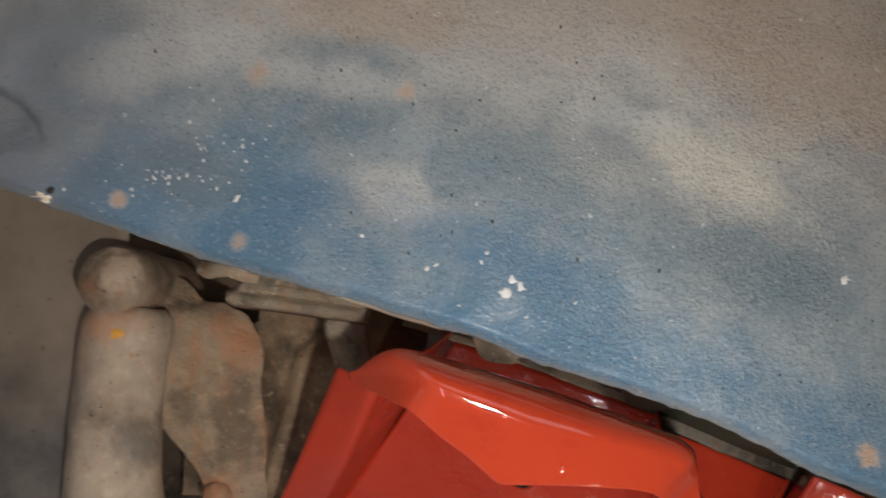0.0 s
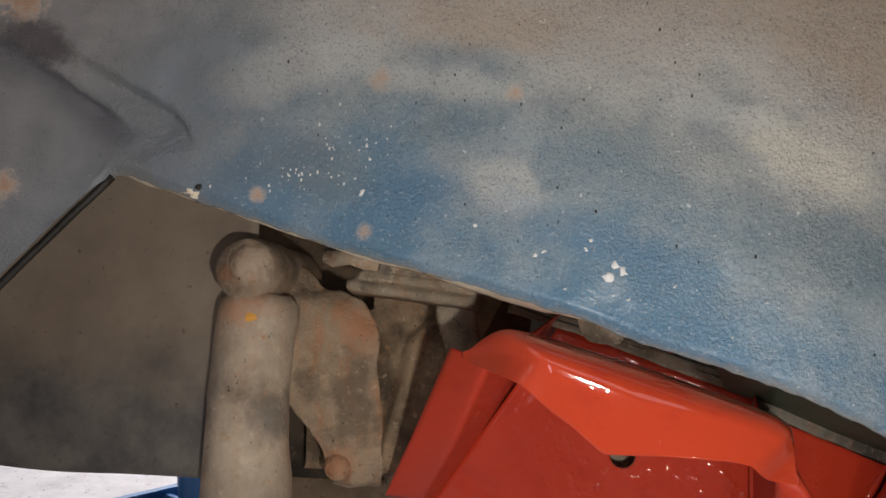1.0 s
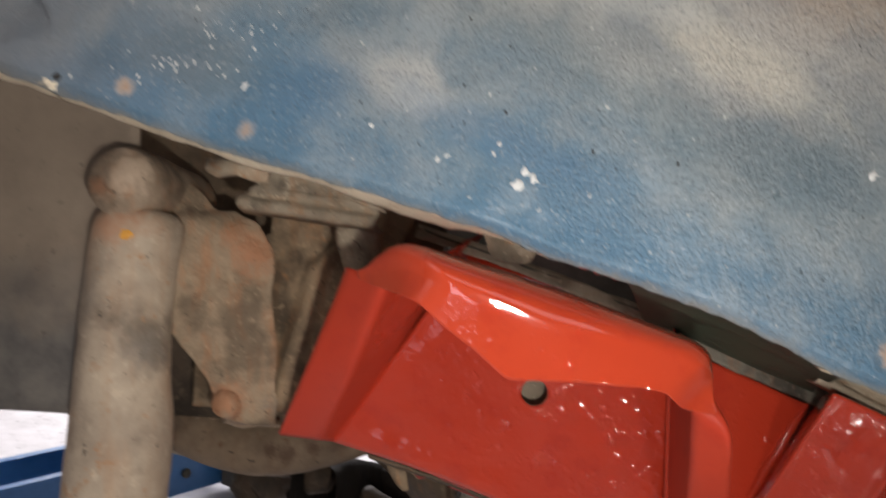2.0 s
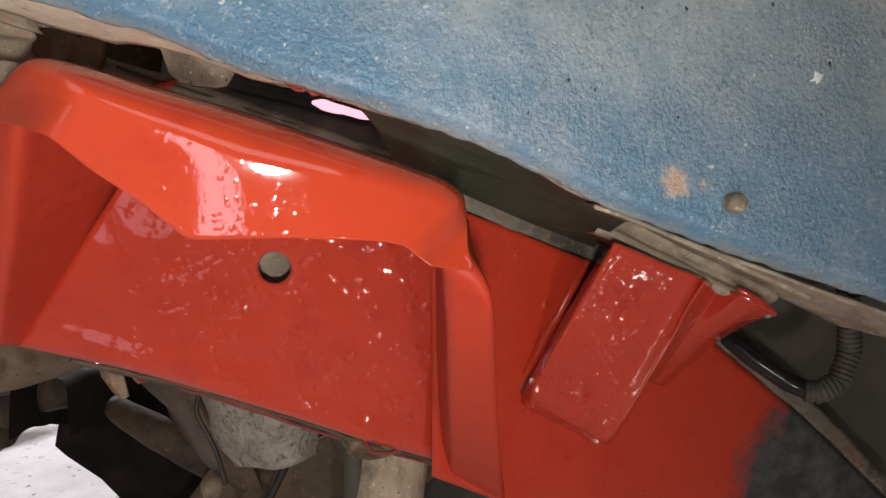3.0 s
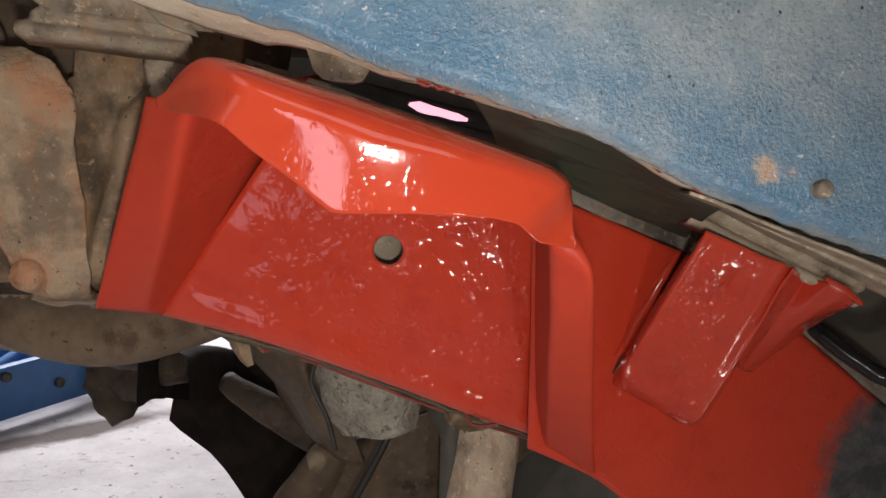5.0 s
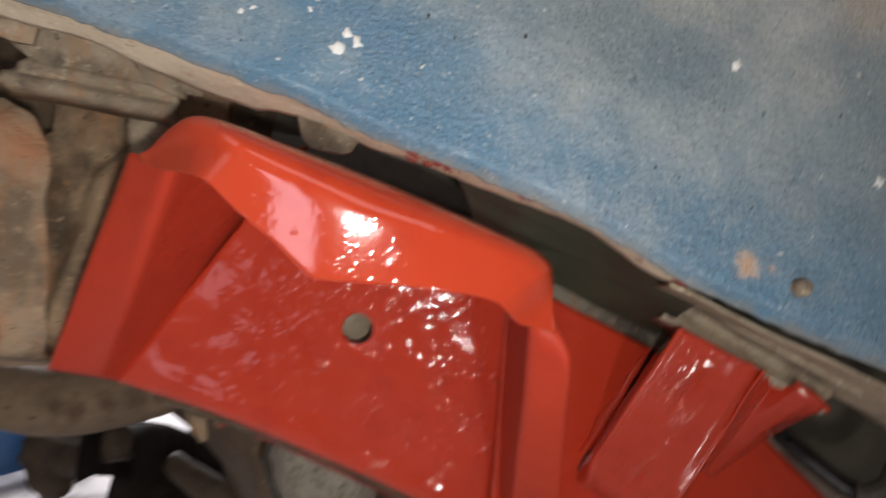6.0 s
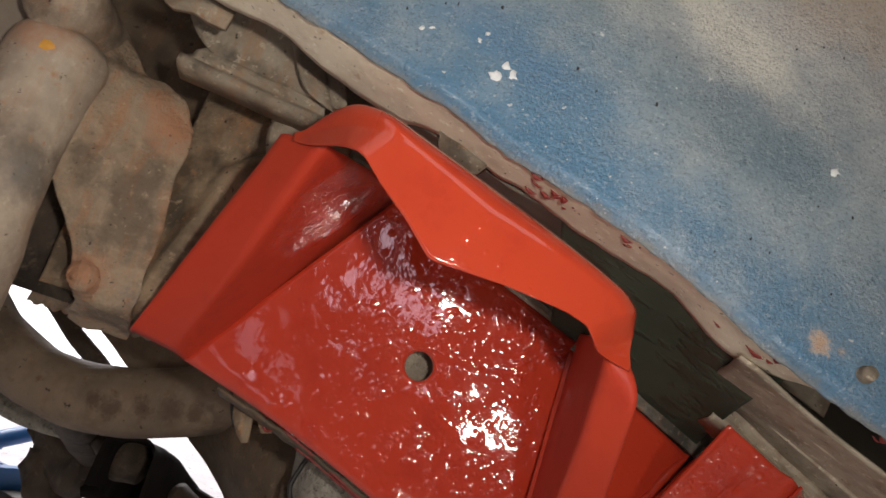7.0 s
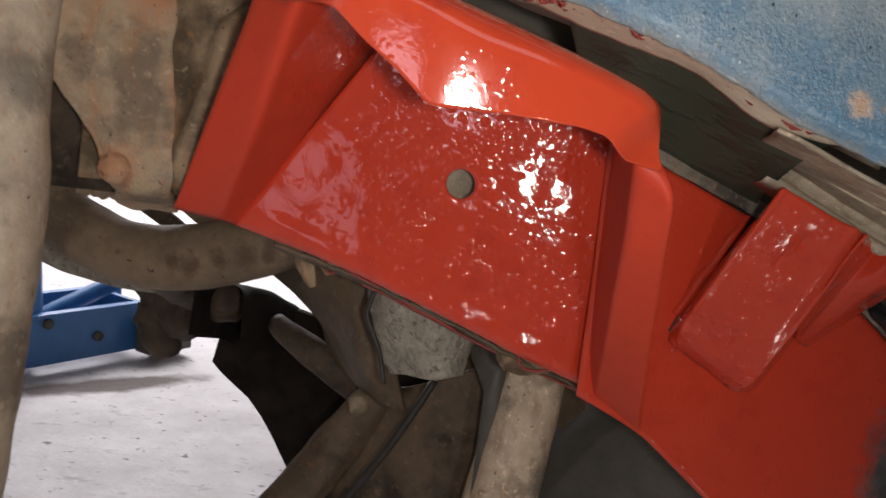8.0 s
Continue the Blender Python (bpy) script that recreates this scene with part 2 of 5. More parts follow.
def sealed_panel():
    n = Nodes("olive_panel_with_sealer")
    base = n.mix(n.noise(20, 5, 0.6), (0.031, 0.043, 0.024), (0.062, 0.078, 0.047))
    blot = n.ramp(n.noise(26, 5, 0.6, (0.6, 1, 1)), (0.50, 0.0), (0.58, 1.0))
    tone = n.mix(n.math("MULTIPLY", blot, 0.35), base, (0.010, 0.009, 0.008))
    rough = n.math("SUBTRACT", 0.75, n.math("MULTIPLY", blot, 0.12))
    return n.finish(tone, rough, n.bump(blot, 0.4, 0.003, n.bump(n.noise(160, 3, 0.6), 0.3, 0.001)))


def rusty_metal(name, light, dark, rust, scale=30.0, rough=0.7, wash=0.5, grime=0.85, run=0.18, relief=1.0, flecks=0.75, stains_at=()):
    n = Nodes(name)
    base = n.mix(n.ramp(n.noise(scale, 6, 0.65), (0.32, 0.0), (0.66, 1.0)), dark, light)
    streaks = n.mix(n.ramp(n.noise(scale * 2.2, 5, 0.65, (1, 1, run)), (0.50, 0.0), (0.68, wash)), base, rust)
    stains = n.mix(n.ramp(n.noise(scale * 0.55, 5, 0.6), (0.51, 0.0), (0.62, grime)), streaks, tuple(0.40 * c for c in dark))
    spots = n.mix(n.ramp(n.noise(scale * 1.4, 4, 0.7), (0.62, 0.0), (0.70, 0.85)), stains, rust)
    pale = n.mix(n.ramp(n.noise(scale * 4.5, 4, 0.7), (0.58, 0.0), (0.70, flecks)), spots, tuple(min(1.0, 1.55 * c) for c in light))
    for centre, size, colour, strength in stains_at:
        d = n.t.nodes.new("ShaderNodeVectorMath")
        d.operation = "DISTANCE"
        n.link(n.co, d.inputs[0])
        d.inputs[1].default_value = centre
        wild = n.math("ADD", d.outputs["Value"], n.math("MULTIPLY", n.math("SUBTRACT", n.noise(min(160, 1.1 / size), 5, 0.75), 0.5), size * 2.6))
        pale = n.mix(n.ramp(wild, (size * 0.45, strength), (size * 1.15, 0.0)), pale, colour)
    pits = n.mix(n.ramp(n.noise(scale * 6, 3, 0.6), (0.67, 0.0), (0.72, 0.85)), pale, (0.025, 0.02, 0.016))
    bump = n.bump(n.noise(scale * 8, 4, 0.65), 0.6 * relief, 0.0016, n.bump(n.noise(scale * 1.2, 4), 0.6 * relief, 0.006))
    return n.finish(pits, rough, bump, spec=0.3)


def plain_worn(name, a, b, rough, scale=40.0, bumpy=0.3, spec=0.4, metal=0.0):
    n = Nodes(name)
    tone = n.mix(n.ramp(n.noise(scale, 5, 0.65), (0.3, 0.0), (0.7, 1.0)), a, b)
    return n.finish(tone, n.ramp(n.noise(scale * 2, 3), (0.3, max(rough - 0.12, 0.05)), (0.7, rough)), n.bump(n.noise(scale * 6, 4, 0.6), bumpy, 0.002), metal, spec=spec)


def glow(name, colour, strength):
    mat = bpy.data.materials.new(name)
    mat.use_nodes = True
    b = mat.node_tree.nodes["Principled BSDF"]
    b.inputs["Base Color"].default_value = (*colour, 1)
    b.inputs["Emission Color"].default_value = (*colour, 1)
    b.inputs["Emission Strength"].default_value = strength
    return mat


RED = red_paint()
REDSMOOTH = red_paint("smooth_wet_red_paint", None, 0.62, 0.5, 2.0, 0.4, 0.05, 0.5, 0.6, True, None, 0.007)
REDBUMPY = red_paint("lumpy_wet_red_paint", None, 0.10, 0.9, 1.35, 1.0, 0.07, 0.4, 0.4)
REDSATIN = red_paint("satin_red_paint", None, 0.85, 0.4, 1.5, 0.8, 0.5, 0.25, 0.04, False, None, 0.002)
REDCORNER = red_paint("satin_red_paint_with_wet_corner", None, 0.40, 0.4, 2.6, 0.8, 0.5, 0.25, 0.04, False, F(-0.122, -0.066, 0.555))
REDPANEL = red_paint("wet_red_paint_with_underseal", F(0.40, 0.20, 0.73), 0.45, 0.9, 1.5, 0.8, 0.12, 0.4, 0.35)
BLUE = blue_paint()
SMEAR = plain_worn("dried_red_smear", (0.14, 0.018, 0.014), (0.25, 0.035, 0.025), 0.5, 200)
OLIVE = plain_worn("dusty_olive_panel", (0.075, 0.067, 0.05), (0.14, 0.124, 0.092), 0.7, 14)
FOLD = plain_worn("dusty_olive_fold", (0.13, 0.115, 0.085), (0.21, 0.185, 0.14), 0.8, 14)
SEALED = sealed_panel()
PALELIP = rusty_metal("pale_dusty_lip", (0.80, 0.71, 0.54), (0.72, 0.62, 0.46), (0.52, 0.36, 0.22), 34, 0.8, 0.2, 0.2, 1.0, 0.15)
BEIGE = rusty_metal("dusty_beige_undercoat", (0.35, 0.29, 0.21), (0.20, 0.158, 0.112), (0.32, 0.16, 0.07))
BROWN = rusty_metal("muddy_brown_metal", (0.36, 0.28, 0.19), (0.19, 0.145, 0.095), (0.27, 0.115, 0.05), 26)
AXLE = rusty_metal("dull_brown_axle_paint", (0.235, 0.17, 0.112), (0.145, 0.103, 0.067), (0.15, 0.08, 0.04), 20, 0.7, 0.3, 0.6, 0.4, 1.0, 0.2, (
    (F(-0.3345, 0.1123, 0.889), 0.013, (0.075, 0.04, 0.024), 0.75), (F(-0.3053, 0.1046, 0.889), 0.012, (0.075, 0.04, 0.024), 0.75), (F(-0.2765, 0.0958, 0.889), 0.013, (0.075, 0.04, 0.024), 0.7),
    (F(-0.2518, 0.0933, 0.889), 0.011, (0.075, 0.04, 0.024), 0.7), (F(-0.354, 0.112, 0.889), 0.010, (0.075, 0.04, 0.024), 0.7)))
RUSTBROWN = rusty_metal("rust_washed_steel", (0.36, 0.255, 0.155), (0.16, 0.115, 0.073), (0.36, 0.18, 0.08), 26, 0.75, 0.7, 0.8, 0.18, 1.7, 0.55)
ORANGE, UMBER, ASH = (0.40, 0.185, 0.095), (0.085, 0.06, 0.042), (0.20, 0.175, 0.145)
KNUCKLE = rusty_metal("stained_mounting_plate", (0.37, 0.275, 0.18), (0.24, 0.175, 0.115), (0.38, 0.18, 0.085), 34, 0.75, 0.75, 0.65, 0.25, 1.9, 0.4, (
    (F(-0.291, -0.096, 0.605), 0.025, ORANGE, 0.85), (F(-0.306, -0.055, 0.605), 0.012, ORANGE, 0.5), (F(-0.350, -0.130, 0.58), 0.010, ORANGE, 0.7), (F(-0.303, 0.032, 0.606), 0.019, ORANGE, 0.8),
    (F(-0.336, -0.120, 0.59), 0.018, UMBER, 0.75), (F(-0.270, 0.032, 0.63), 0.012, ASH, 0.8), (F(-0.325, -0.06, 0.60), 0.007, UMBER, 0.6), (F(-0.318, -0.075, 0.60), 0.005, UMBER, 0.8), (F(-0.286, -0.045, 0.605), 0.006, UMBER, 0.9), (F(-0.283, -0.030, 0.605), 0.004, UMBER, 0.9), (F(-0.299, -0.113, 0.605), 0.006, UMBER, 0.8), (F(-0.300, -0.005, 0.62), 0.006, UMBER, 0.8)))
GREYTUBE = rusty_metal("dusty_grey_steel", (0.46, 0.375, 0.275), (0.27, 0.215, 0.16), (0.36, 0.19, 0.09), 22, 0.7, 0.35, 0.75, 0.18, 1.0, 0.3, (
    (F(-0.370, -0.104, 0.53), 0.020, ORANGE, 0.65), (F(-0.350, -0.108, 0.54), 0.014, ORANGE, 0.4), (F(-0.350, -0.01, 0.55), 0.022, ASH, 0.7), (F(-0.398, -0.06, 0.55), 0.03, ASH, 0.6), (F(-0.404, -0.022, 0.55), 0.007, ORANGE, 0.8)))
EYE = rusty_metal("worn_rusty_eye", (0.33, 0.25, 0.175), (0.17, 0.125, 0.085), (0.36, 0.17, 0.08), 34, 0.7, 0.5, 0.5, 0.6, 1.0, 0.3, (
    (F(-0.361, -0.147, 0.525), 0.019, (0.47, 0.36, 0.26), 0.8), (F(-0.383, -0.134, 0.53), 0.010, ORANGE, 0.5)))
PIPE = rusty_metal("dusty_beige_pipe", (0.58, 0.46, 0.33), (0.36, 0.28, 0.20), (0.27, 0.14, 0.07), 30, 0.75, 0.6, 0.75, 0.35, 1.5)
# darkened browns: part of the shade underneath is put into these two colours
MURK = rusty_metal("murky_brown_steel", (0.125, 0.088, 0.055), (0.065, 0.046, 0.03), (0.18, 0.09, 0.04), 22, 0.65, 0.4)
DEEPBROWN = rusty_metal("deep_brown_steel", (0.085, 0.06, 0.04), (0.04, 0.029, 0.02), (0.08, 0.04, 0.02), 22, 0.7, 0.3)
RAIL = rusty_metal("dusty_grey_beige_rail", (0.46, 0.39, 0.29), (0.29, 0.24, 0.175), (0.28, 0.15, 0.08), 34, 0.7, 0.35, 0.45, 1.0, 0.5)
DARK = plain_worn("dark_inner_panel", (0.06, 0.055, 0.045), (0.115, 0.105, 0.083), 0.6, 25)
GLOSSBLACK = plain_worn("glossy_black_cable", (0.01, 0.01, 0.01), (0.016, 0.016, 0.016), 0.22, 60, 0.08)
HOSE = plain_worn("dull_grey_hose", (0.045, 0.04, 0.033), (0.11, 0.098, 0.08), 0.6, 60)
# near-black: the shade on the brake drum and arm is in this colour
DULLBLACK = plain_worn("dull_shade_black", (0.012, 0.0095, 0.008), (0.034, 0.026, 0.021), 0.95, 30, 0.5, 0.1)
BLACK = plain_worn("black_rubber", (0.013, 0.011, 0.009), (0.032, 0.027, 0.022), 0.6, 50)


def dirty_sheet():
    """Brown dusty rubber, greyer and darker below an uneven line."""
    n = Nodes("brown_rubber_sheet")
    dusty = n.mix(n.ramp(n.noise(12, 5, 0.65), (0.3, 0.0), (0.7, 1.0)), (0.20, 0.155, 0.115), (0.29, 0.23, 0.17))
    lower_grey = n.mix(n.ramp(n.noise(26, 5, 0.65), (0.35, 0.0), (0.65, 1.0)), (0.075, 0.070, 0.066), (0.15, 0.135, 0.117))
    part_z = n.t.nodes.new("ShaderNodeSeparateXYZ")
    n.link(n.co, part_z.inputs[0])
    level = n.math("ADD", part_z.outputs[2], n.math("MULTIPLY", n.math("SUBTRACT", n.noise(11, 5, 0.6), 0.5), 0.16))
    tone = n.mix(n.ramp(level, (0.91, 1.0), (0.985, 0.0)), dusty, lower_grey)
    flecks = n.mix(n.ramp(n.noise(120, 3, 0.7), (0.66, 0.0), (0.72, 0.7)), tone, (0.06, 0.05, 0.04))
    return n.finish(flecks, 0.75, n.bump(n.noise(70, 4, 0.6), 0.4, 0.003), spec=0.3)


SHEET = dirty_sheet()


def pitted():
    n = Nodes("pitted_grey_rubber")
    tone = n.mix(n.ramp(n.noise(60, 5, 0.65), (0.3, 0.0), (0.7, 1.0)), (0.19, 0.17, 0.135), (0.36, 0.325, 0.26))
    dirt = n.mix(n.ramp(n.noise(150, 4, 0.7), (0.55, 0.0), (0.66, 0.8)), tone, (0.07, 0.06, 0.045))
    return n.finish(dirt, 0.8, n.bump(n.noise(130, 3, 0.65), 1.0, 0.006, n.bump(n.noise(45, 3), 0.6, 0.008)), spec=0.2)


ROUGH = pitted()


def concrete():
    n = Nodes("pale_concrete")
    tone = n.mix(n.ramp(n.noise(3.5, 6, 0.7), (0.35, 0.0), (0.65, 1.0)), (0.50, 0.48, 0.48), (0.68, 0.66, 0.66))
    specks = n.mix(n.ramp(n.noise(26, 5, 0.65), (0.62, 0.0), (0.67, 0.9)), tone, (0.13, 0.12, 0.12))
    specks = n.mix(n.ramp(n.noise(9, 5, 0.65, (1, 2.5, 1)), (0.60, 0.0), (0.68, 0.6)), specks, (0.30, 0.27, 0.27))
    # soft shadow beside the jack, painted into the floor colour
    m = n.node("ShaderNodeMapping", Location=(-1.17, 2.50, 0.0), Rotation=(0.0, 0.0, radians(38)), Scale=(0.36, 0.085, 1.0))
    m.vector_type = "TEXTURE"
    n.link(n.co, m.inputs["Vector"])
    jack_shadow = n.t.nodes.new("ShaderNodeVectorMath")
    jack_shadow.operation = "LENGTH"
    n.link(m.outputs[0], jack_shadow.inputs[0])
    spread = n.math("ADD", jack_shadow.outputs["Value"], n.math("MULTIPLY", n.math("SUBTRACT", n.noise(7, 5, 0.65), 0.5), 0.9))
    specks = n.mix(n.ramp(spread, (0.55, 0.9), (1.35, 0.0)), specks, (0.075, 0.05, 0.042))
    return n.finish(specks, 0.8, n.bump(n.noise(20, 6, 0.7), 0.5, 0.01))


CONCRETE = concrete()
WALLP = plain_worn("workshop_wall_paint", (0.30, 0.29, 0.27), (0.36, 0.35, 0.33), 0.8, 5, 0.1)
JACKBLUE = plain_worn("blue_machine_paint", (0.035, 0.135, 0.33), (0.05, 0.175, 0.42), 0.4, 20, 0.1)
YELLOW = plain_worn("yellow_mark", (0.75, 0.38, 0.05), (0.6, 0.28, 0.05), 0.6)
WHITE = plain_worn("white_paint_chip", (0.72, 0.72, 0.70), (0.60, 0.60, 0.57), 0.6, 200, 0.2)
# glow added so that the gaps beside the axle look white
GAPWHITE = glow("gap_white_glow", (1.0, 0.98, 1.0), 1.6)
GREYLIP = rusty_metal("worn_grey_edge", (0.21, 0.19, 0.15), (0.12, 0.105, 0.08), (0.3, 0.12, 0.05), 50)


# ---- mesh helpers ----

def obj(name, bm, material, parent=None, label="", smooth=True):
    me = bpy.data.meshes.new(name)
    bmesh.ops.recalc_face_normals(bm, faces=bm.faces)
    bm.to_mesh(me)
    bm.free()
    me.materials.append(material)
    if smooth:
        me.polygons.foreach_set("use_smooth", [True] * len(me.polygons))
    ob = new(name, me)
    ob.parent = parent
    if label:
        tagged(ob, label)
    return ob


def part(name, bm, material, parent, label="", smooth=True):
    return obj(name, bm, material, parent, label, smooth)


def thing(name, label, category, group="", kind=""):
    return tagged(new(name), label, category, group, kind)


def lerp(a, b, t):
    return Vector(a).lerp(Vector(b), t)


def along(points, n):
    """n + 1 points at even steps along a polyline, softened at its corners."""
    pts = [Vector(p) for p in points]
    cum = [0.0]
    for a, b in zip(pts, pts[1:]):
        cum.append(cum[-1] + (b - a).length)
    out = []
    for k in range(n + 1):
        s = cum[-1] * k / n
        j = max(i for i in range(len(pts) - 1) if cum[i] <= s + 1e-9)
        out.append(pts[j].lerp(pts[j + 1], (s - cum[j]) / max(cum[j + 1] - cum[j], 1e-9)))
    for _ in range(2):
        out = [out[0]] + [(out[i - 1] + out[i] * 2 + out[i + 1]) / 4 for i in range(1, n)] + [out[-1]]
    return out


def grid_bm(rows, wobble=0.0, freq=20.0):
    """A sheet from rows of points in the arch's frame."""
    bm = bmesh.new()
    vs = []
    for row in rows:
        line = []
        for p in row:
            p = Vector(p)
            if wobble:
                p = p + noise.noise_vector(p * freq) * wobble
            line.append(bm.verts.new(F(*p)))
        vs.append(line)
    for a, b in zip(vs, vs[1:]):
        for i in range(len(a) - 1):
            bm.faces.new((a[i], a[i + 1], b[i + 1], b[i]))
    return bm


def ruled(a, b, n=24, m=8, bulge=0.0, wobble=0.0, freq=20.0, bulge_y=0.0):
    """A sheet between two polylines; bulge pushes its middle towards the open side of the arch."""
    A, B = along(a, n), along(b, n)
    rows = []
    for j in range(m + 1):
        t = j / m
        k = math.sin(math.pi * t)
        rows.append([A[i].lerp(B[i], t) + Vector((0, -bulge_y * k, -bulge * k)) for i in range(n + 1)])
    return grid_bm(rows, wobble, freq)


def thick(ob, t=0.0015, offset=0.0):
    m = ob.modifiers.new("thickness", "SOLIDIFY")
    m.thickness, m.offset = t, offset
    return ob


def tube_bm(points, radius, n=30, sides=20, wobble=0.0, caps=True, world=False):
    pts = along(points, n)
    if not world:
        pts = [F(*p) for p in pts]
    radii = radius if isinstance(radius, (list, tuple)) else [radius, radius]
    bm = bmesh.new()
    rings = []
    side = None
    for i, p in enumerate(pts):
        d = (pts[min(i + 1, n)] - pts[max(i - 1, 0)]).normalized()
        if side is None:
            side = d.orthogonal().normalized()
        side = (side - d * side.dot(d)).normalized()
        up = d.cross(side)
        s = i / n * (len(radii) - 1)
        j = min(int(s), len(radii) - 2)
        r = radii[j] + (radii[j + 1] - radii[j]) * (s - j)
        ring = []
        for k in range(sides):
            a = 2 * math.pi * k / sides
            q = p + (side * math.cos(a) + up * math.sin(a)) * r
            if wobble:
                q += noise.noise_vector(q * 30) * wobble
            ring.append(bm.verts.new(q))
        rings.append(ring)
    for a, b in zip(rings, rings[1:]):
        for k in range(sides):
            bm.faces.new((a[k], a[(k + 1) % sides], b[(k + 1) % sides], b[k]))
    if caps:
        bm.faces.new(rings[0][::-1])
        bm.faces.new(rings[-1])
    return bm


def box_bm(lo, hi, frame=None, bevel=0.004, segments=2):
    bm = bmesh.new()
    bmesh.ops.create_cube(bm, size=1)
    lo, hi = Vector(lo), Vector(hi)
    for v in bm.verts:
        v.co = Vector([lo[i] + (hi[i] - lo[i]) * (v.co[i] + 0.5) for i in range(3)])
    if bevel:
        bmesh.ops.bevel(bm, geom=bm.edges[:], offset=bevel, segments=segments, profile=0.7, affect="EDGES")
    if frame:
        for v in bm.verts:
            v.co = frame(v.co)
    return bm


def plate_bm(outline, depth, dome=0.0):
    """A flat plate from an outline in the arch's frame, thickened into the arch."""
    bm = bmesh.new()
    front = [bm.verts.new(F(*p)) for p in outline]
    back = [bm.verts.new(F(p[0], p[1], p[2] + depth)) for p in outline]
    bm.faces.new(front)
    bm.faces.new(back[::-1])
    for i in range(len(front)):
        j = (i + 1) % len(front)
        bm.faces.new((front[j], front[i], back[i], back[j]))
    return bm


# ---- workshop ----
def slab(name, lo, hi, material, label, category):
    ob = obj(name, box_bm(lo, hi, bevel=0), material, smooth=False)
    return tagged(ob, label, category, kind="structure")


slab("floor", (-7, -1.56, -0.15), (6, 8, 0.0), CONCRETE, "pale worn concrete workshop floor under bright light", "floor")


def wall_with_openings(name, y0, y1, xs, zs, holes, material, label):
    """A wall of the given thickness whose cells in holes are left open."""
    bm = bmesh.new()
    for i, (xa, xb) in enumerate(zip(xs, xs[1:])):
        for k, (za, zb) in enumerate(zip(zs, zs[1:])):
            if (i, k) not in holes:
                box = bmesh.ops.create_cube(bm, size=1)["verts"]
                for v in box:
                    v.co = Vector((xa if v.co.x < 0 else xb, y0 if v.co.y < 0 else y1, za if v.co.z < 0 else zb))
    bmesh.ops.remove_doubles(bm, verts=bm.verts, dist=0.0001)
    return tagged(obj(name, bm, material, smooth=False), label, "wall", kind="structure")


# unseen wall behind the camera; its openings are cut where lamps stand
wall_with_openings("wall_south", -1.56, -1.38, [-7.2, -0.54, -0.28, -0.085, 0.055, 0.08, 1.03, 6.2], [-0.15, 0.16, 0.40, 0.555, 0.945, 1.57, 2.39, 3.4], {(1, 1), (3, 3), (5, 5)}, WALLP, "plain painted workshop wall with three small openings")
# opening and glowing sheet are added to whiten the gaps beside the axle
wall_with_openings("wall_north", 8, 8.2, [-7.2, -5.6, -2.0, 6.2], [-0.15, 0.0, 2.5, 3.4], {(1, 1)}, WALLP, "plain painted workshop wall with an opening before a glowing sheet")
slab("backdrop", (-6.5, 8.6, -0.15), (-1.0, 8.7, 3.2), GAPWHITE, "glowing white sheet added to whiten the gaps under the arch", "daylight")
slab("wall_west", (-7.2, -1.38, -0.15), (-7, 8, 3.4), WALLP, "plain painted workshop wall", "wall")
slab("wall_east", (6, -1.38, -0.15), (6.2, 8, 3.4), WALLP, "plain painted workshop wall", "wall")
slab("ceiling", (-7.2, -1.56, 3.4), (6.2, 8.2, 3.6), WALLP, "plain pale workshop ceiling", "ceiling")

# ---- blue fender ----
EDGE = [(-0.80, 0.19), (-0.62, 0.0), (-0.503, -0.125), (-0.467, -0.163), (-0.430, -0.201), (-0.415, -0.199), (-0.364, -0.181), (-0.296, -0.160), (-0.25, -0.145), (-0.2, -0.132), (-0.146, -0.118), (-0.11, -0.108), (-0.075, -0.098), (-0.03, -0.081), (0.006, -0.071), (0.04, -0.060), (0.074, -0.048), (0.1, -0.036), (0.125, -0.023), (0.16, -0.010), (0.2, 0.004), (0.25, 0.02), (0.35, 0.056), (0.5, 0.12)]


def blue_z(x, y):
    return 0.417 + 0.044 * x - 0.073 * y


def side_of(p, a, b):
    """Signed distance of (x, y) from the line a-b, and the share along it."""
    dx, dy = b[0] - a[0], b[1] - a[1]
    length = math.hypot(dx, dy)
    return ((p[0] - a[0]) * dy - (p[1] - a[1]) * dx) / length, ((p[0] - a[0]) * dx + (p[1] - a[1]) * dy) / length**2


def crease(x, y, line, wide, reach):
    """How deep (0 to 1) a point lies in the step below a pressed crease line."""
    best, below, where, total = 9.0, 0.0, 0.0, 0.0
    for a, b in zip(line, line[1:]):
        dx, dy = b[0] - a[0], b[1] - a[1]
        length = math.hypot(dx, dy)
        t = min(1.0, max(0.0, ((x - a[0]) * dx + (y - a[1]) * dy) / length**2))
        gap = math.hypot(x - a[0] - t * dx, y - a[1] - t * dy)
        if gap < best:
            best, where = gap, total + t * length
            below = ((y - a[1]) * dx - (x - a[0]) * dy) / length
        total += length
    if below <= 0 or best > below * 1.25 + 0.001:
        return 0.0
    ends = min(1.0, where / (0.45 * total)) * min(1.0, max(0.0, (total - where) / (0.25 * total)))
    return min(1.0, below / wide) * max(0.0, 1 - below / reach) * ends


CREASES = (
    (((-0.485, -0.305), (-0.441, -0.2818), (-0.408, -0.2648), (-0.383, -0.2497), (-0.373, -0.2405), (-0.366, -0.2292), (-0.363, -0.2185)), 0.012, 0.0035, 0.05),
    (((-0.540, -0.318), (-0.485, -0.2843), (-0.4534, -0.2648), (-0.4297, -0.2482), (-0.410, -0.235)), 0.009, 0.006, 0.07),
)
